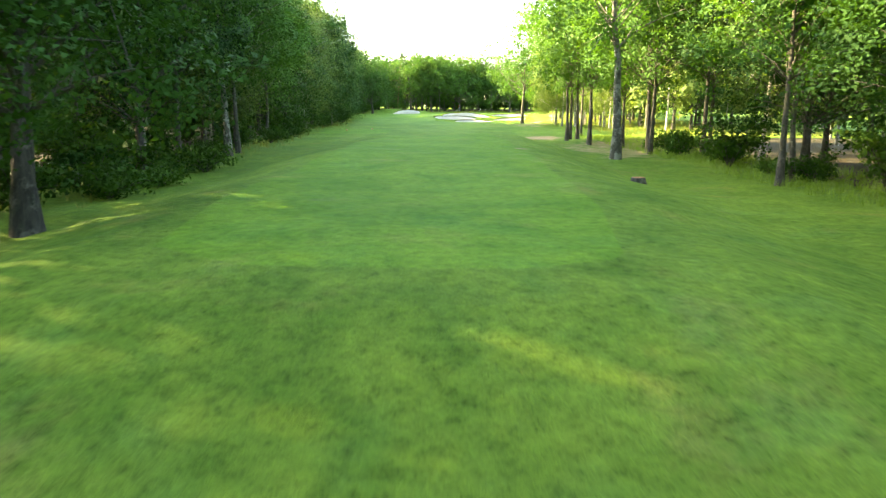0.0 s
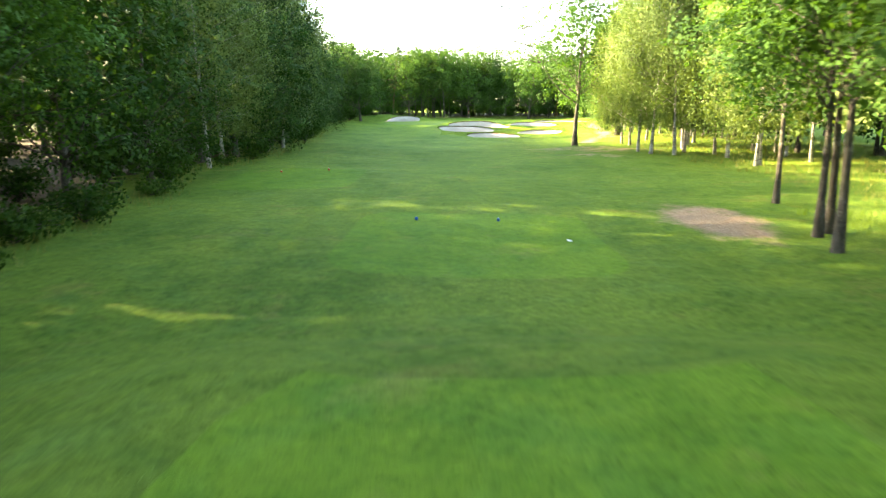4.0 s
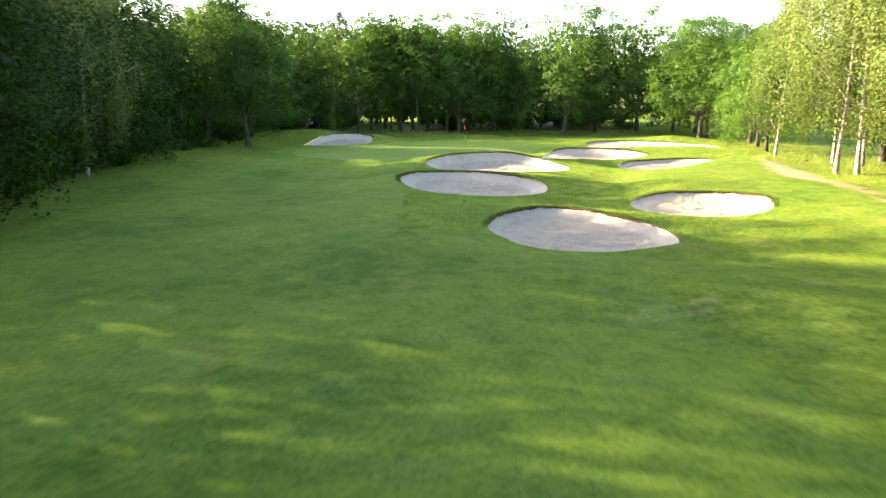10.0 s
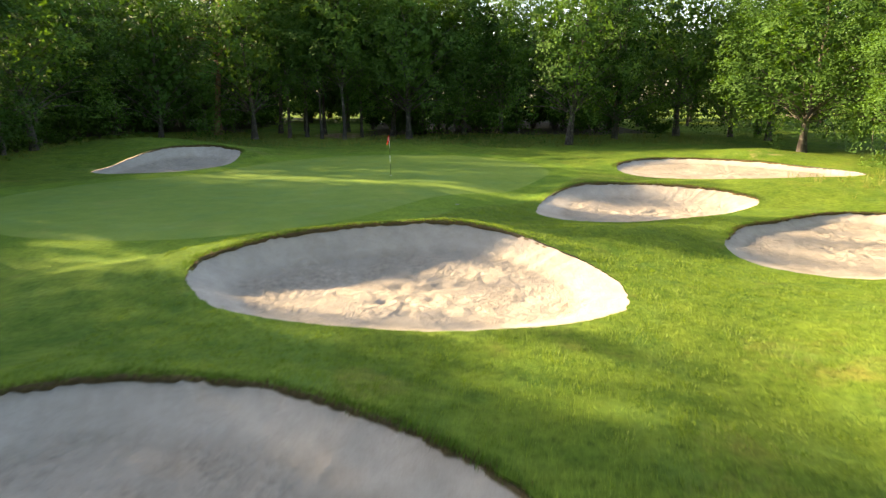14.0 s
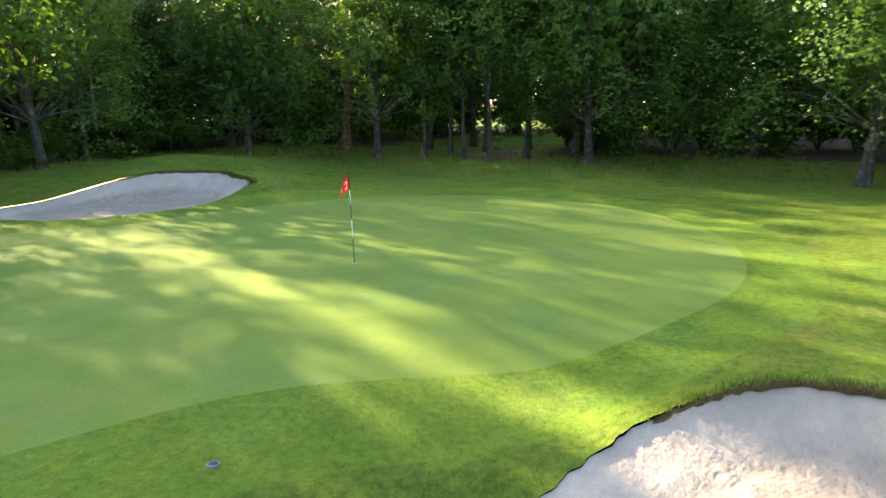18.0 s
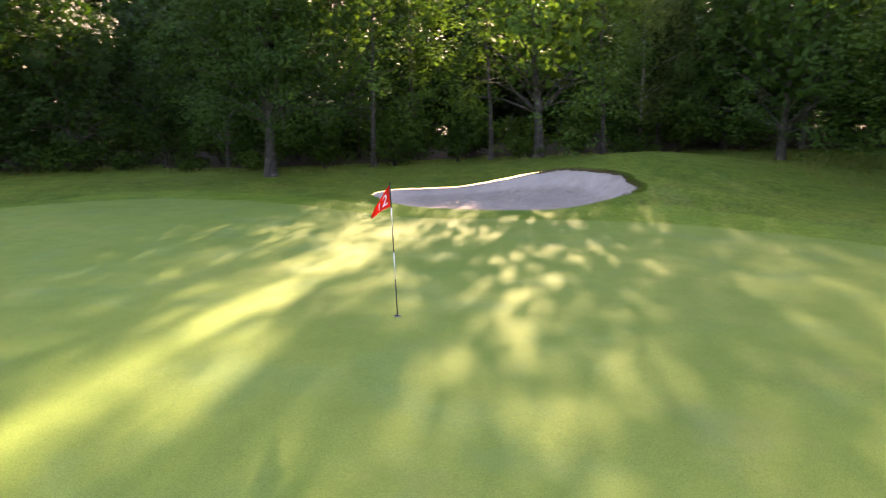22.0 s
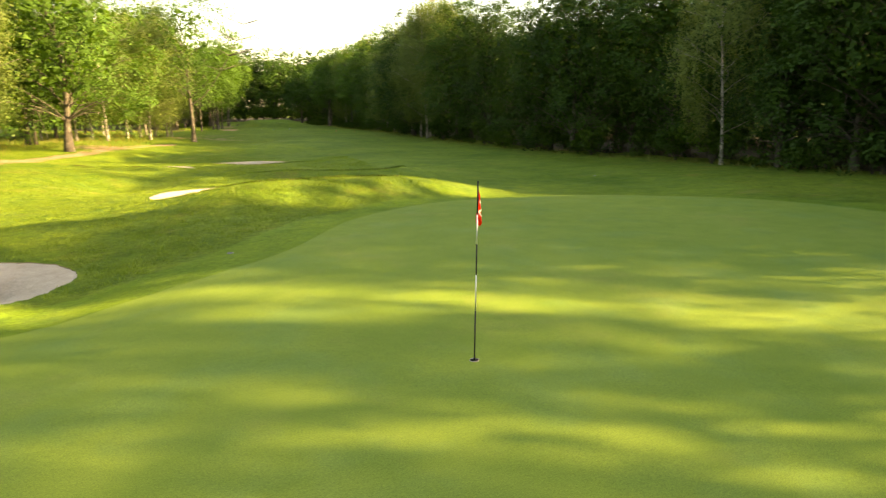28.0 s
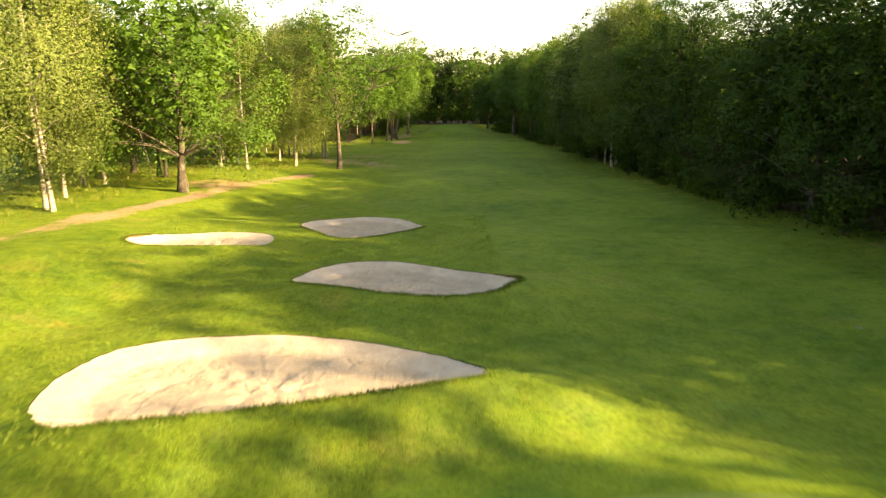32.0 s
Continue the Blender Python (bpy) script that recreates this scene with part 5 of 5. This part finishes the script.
def blades(name, pts, h, wide, per, mat, label, seed, cat="grass"):
    """Tufts of single grass blades as one sheet of stuff."""
    rng = np.random.default_rng(seed)
    pts = np.repeat(pts, per, 0) + rng.normal(size=(len(pts) * per, 2)) * 0.06
    z = height(pts[:, 0], pts[:, 1])
    k = len(pts)
    az, bend = rng.uniform(0, 6.283, k), rng.uniform(0.1, 0.8, k)
    hh = h * rng.uniform(0.5, 1.2, k)
    dx, dy = np.cos(az), np.sin(az)
    foot = np.column_stack([pts, z - 0.01])
    w = np.column_stack([-dy, dx, 0 * az]) * (wide * rng.uniform(0.6, 1.3, k))[:, None]
    tip = foot + np.column_stack([dx * bend * hh, dy * bend * hh, hh])
    v = np.stack([foot - w, foot + w, tip], 1).reshape(-1, 3)
    return tagged(new(name, mesh_of(name, v, np.arange(3 * k).reshape(-1, 3), [mat])), label, cat, kind="stuff")


_rng = np.random.default_rng(5)


def scatter(n, x0, x1, y0, y1):
    return np.column_stack([_rng.uniform(x0, x1, n), _rng.uniform(y0, y1, n)])


def open_rough(p, clear=1.03):
    ok = (green_value(p[:, 0], p[:, 1]) > 1.22)
    for bk in BUNKERS:
        ok &= bk.reach(p[:, 0], p[:, 1]) > clear
    return p[ok]


# rough round the bunkers, thicker on their lips
_p = open_rough(scatter(42000, -2, 16, 126, 168))
_p = _p[_rng.uniform(size=len(_p)) < 0.35 + 0.65 * (np.sin(_p[:, 0] * 3.1 + 2 * np.sin(_p[:, 1])) * np.sin(_p[:, 1] * 2.7) > 0)]
blades("rough_tufts", _p, 0.075, 0.008, 6, M_BLADE, "short uneven blades of rough grass round the bunkers", 21)
_t = _rng.uniform(0, 6.283, 9000)
_lip = []
for _i, bk in enumerate(BUNKERS):
    _s = _t[_i * 1100:(_i + 1) * 1100]
    _lip.append(np.column_stack(bk.point(_s, 1.0 + np.abs(_rng.normal(size=len(_s))) * 0.02 + 0.001)))
    _k = (bk.rim(*_lip[-1].T) - bk.low) / (bk.high - bk.low)
    _lip[-1] = _lip[-1][_k > 0.35 + 0.3 * _rng.uniform(size=len(_k))]
blades("lip_grass", np.concatenate(_lip), 0.08, 0.007, 8, M_BLADE, "longer grass hanging over the bunker edges", 22)
_t = _rng.uniform(0, 6.283, 5600)
_lip = []
for _i, bk in enumerate(BUNKERS):
    _s = _t[_i * 700:(_i + 1) * 700]
    _lip.append(np.column_stack(bk.point(_s, 1.0 + _rng.normal(size=len(_s)) * 0.008)))
    _k = (bk.rim(*_lip[-1].T) - bk.low) / (bk.high - bk.low)
    _lip[-1] = _lip[-1][_k > 0.4 + 0.3 * _rng.uniform(size=len(_k))]
blades("lip_roots", np.concatenate(_lip), 0.07, 0.008, 6, M_ROOT, "dry brown roots and stalks along the bunker edges", 24)
# long seed grass along the wood and under the right-hand trees
_p = []
for _y in np.arange(0, 196, 0.12):
    _p.append((left_edge(_y) + 1.2 + _rng.normal() * 0.9, _y + _rng.normal() * 0.2))
_q = scatter(2600, 11.5, 16, 18, 60)
_r = scatter(2600, 15, 34, 62, 116)
_s = scatter(1600, 22.5, 36, 116, 172)
_b = scatter(2600, -18, 30, 189, 204)
blades("tee_side_grass", _q, 0.34, 0.011, 4, M_BLADE, "long fresh green grass under the trees beside the tee", 25)
_far = open_rough(np.concatenate([np.array(_p), _r, _s, _b]))
blades("long_grass", _far, 0.38, 0.011, 4, M_STRAW, "long pale seed grass along the wood", 23)
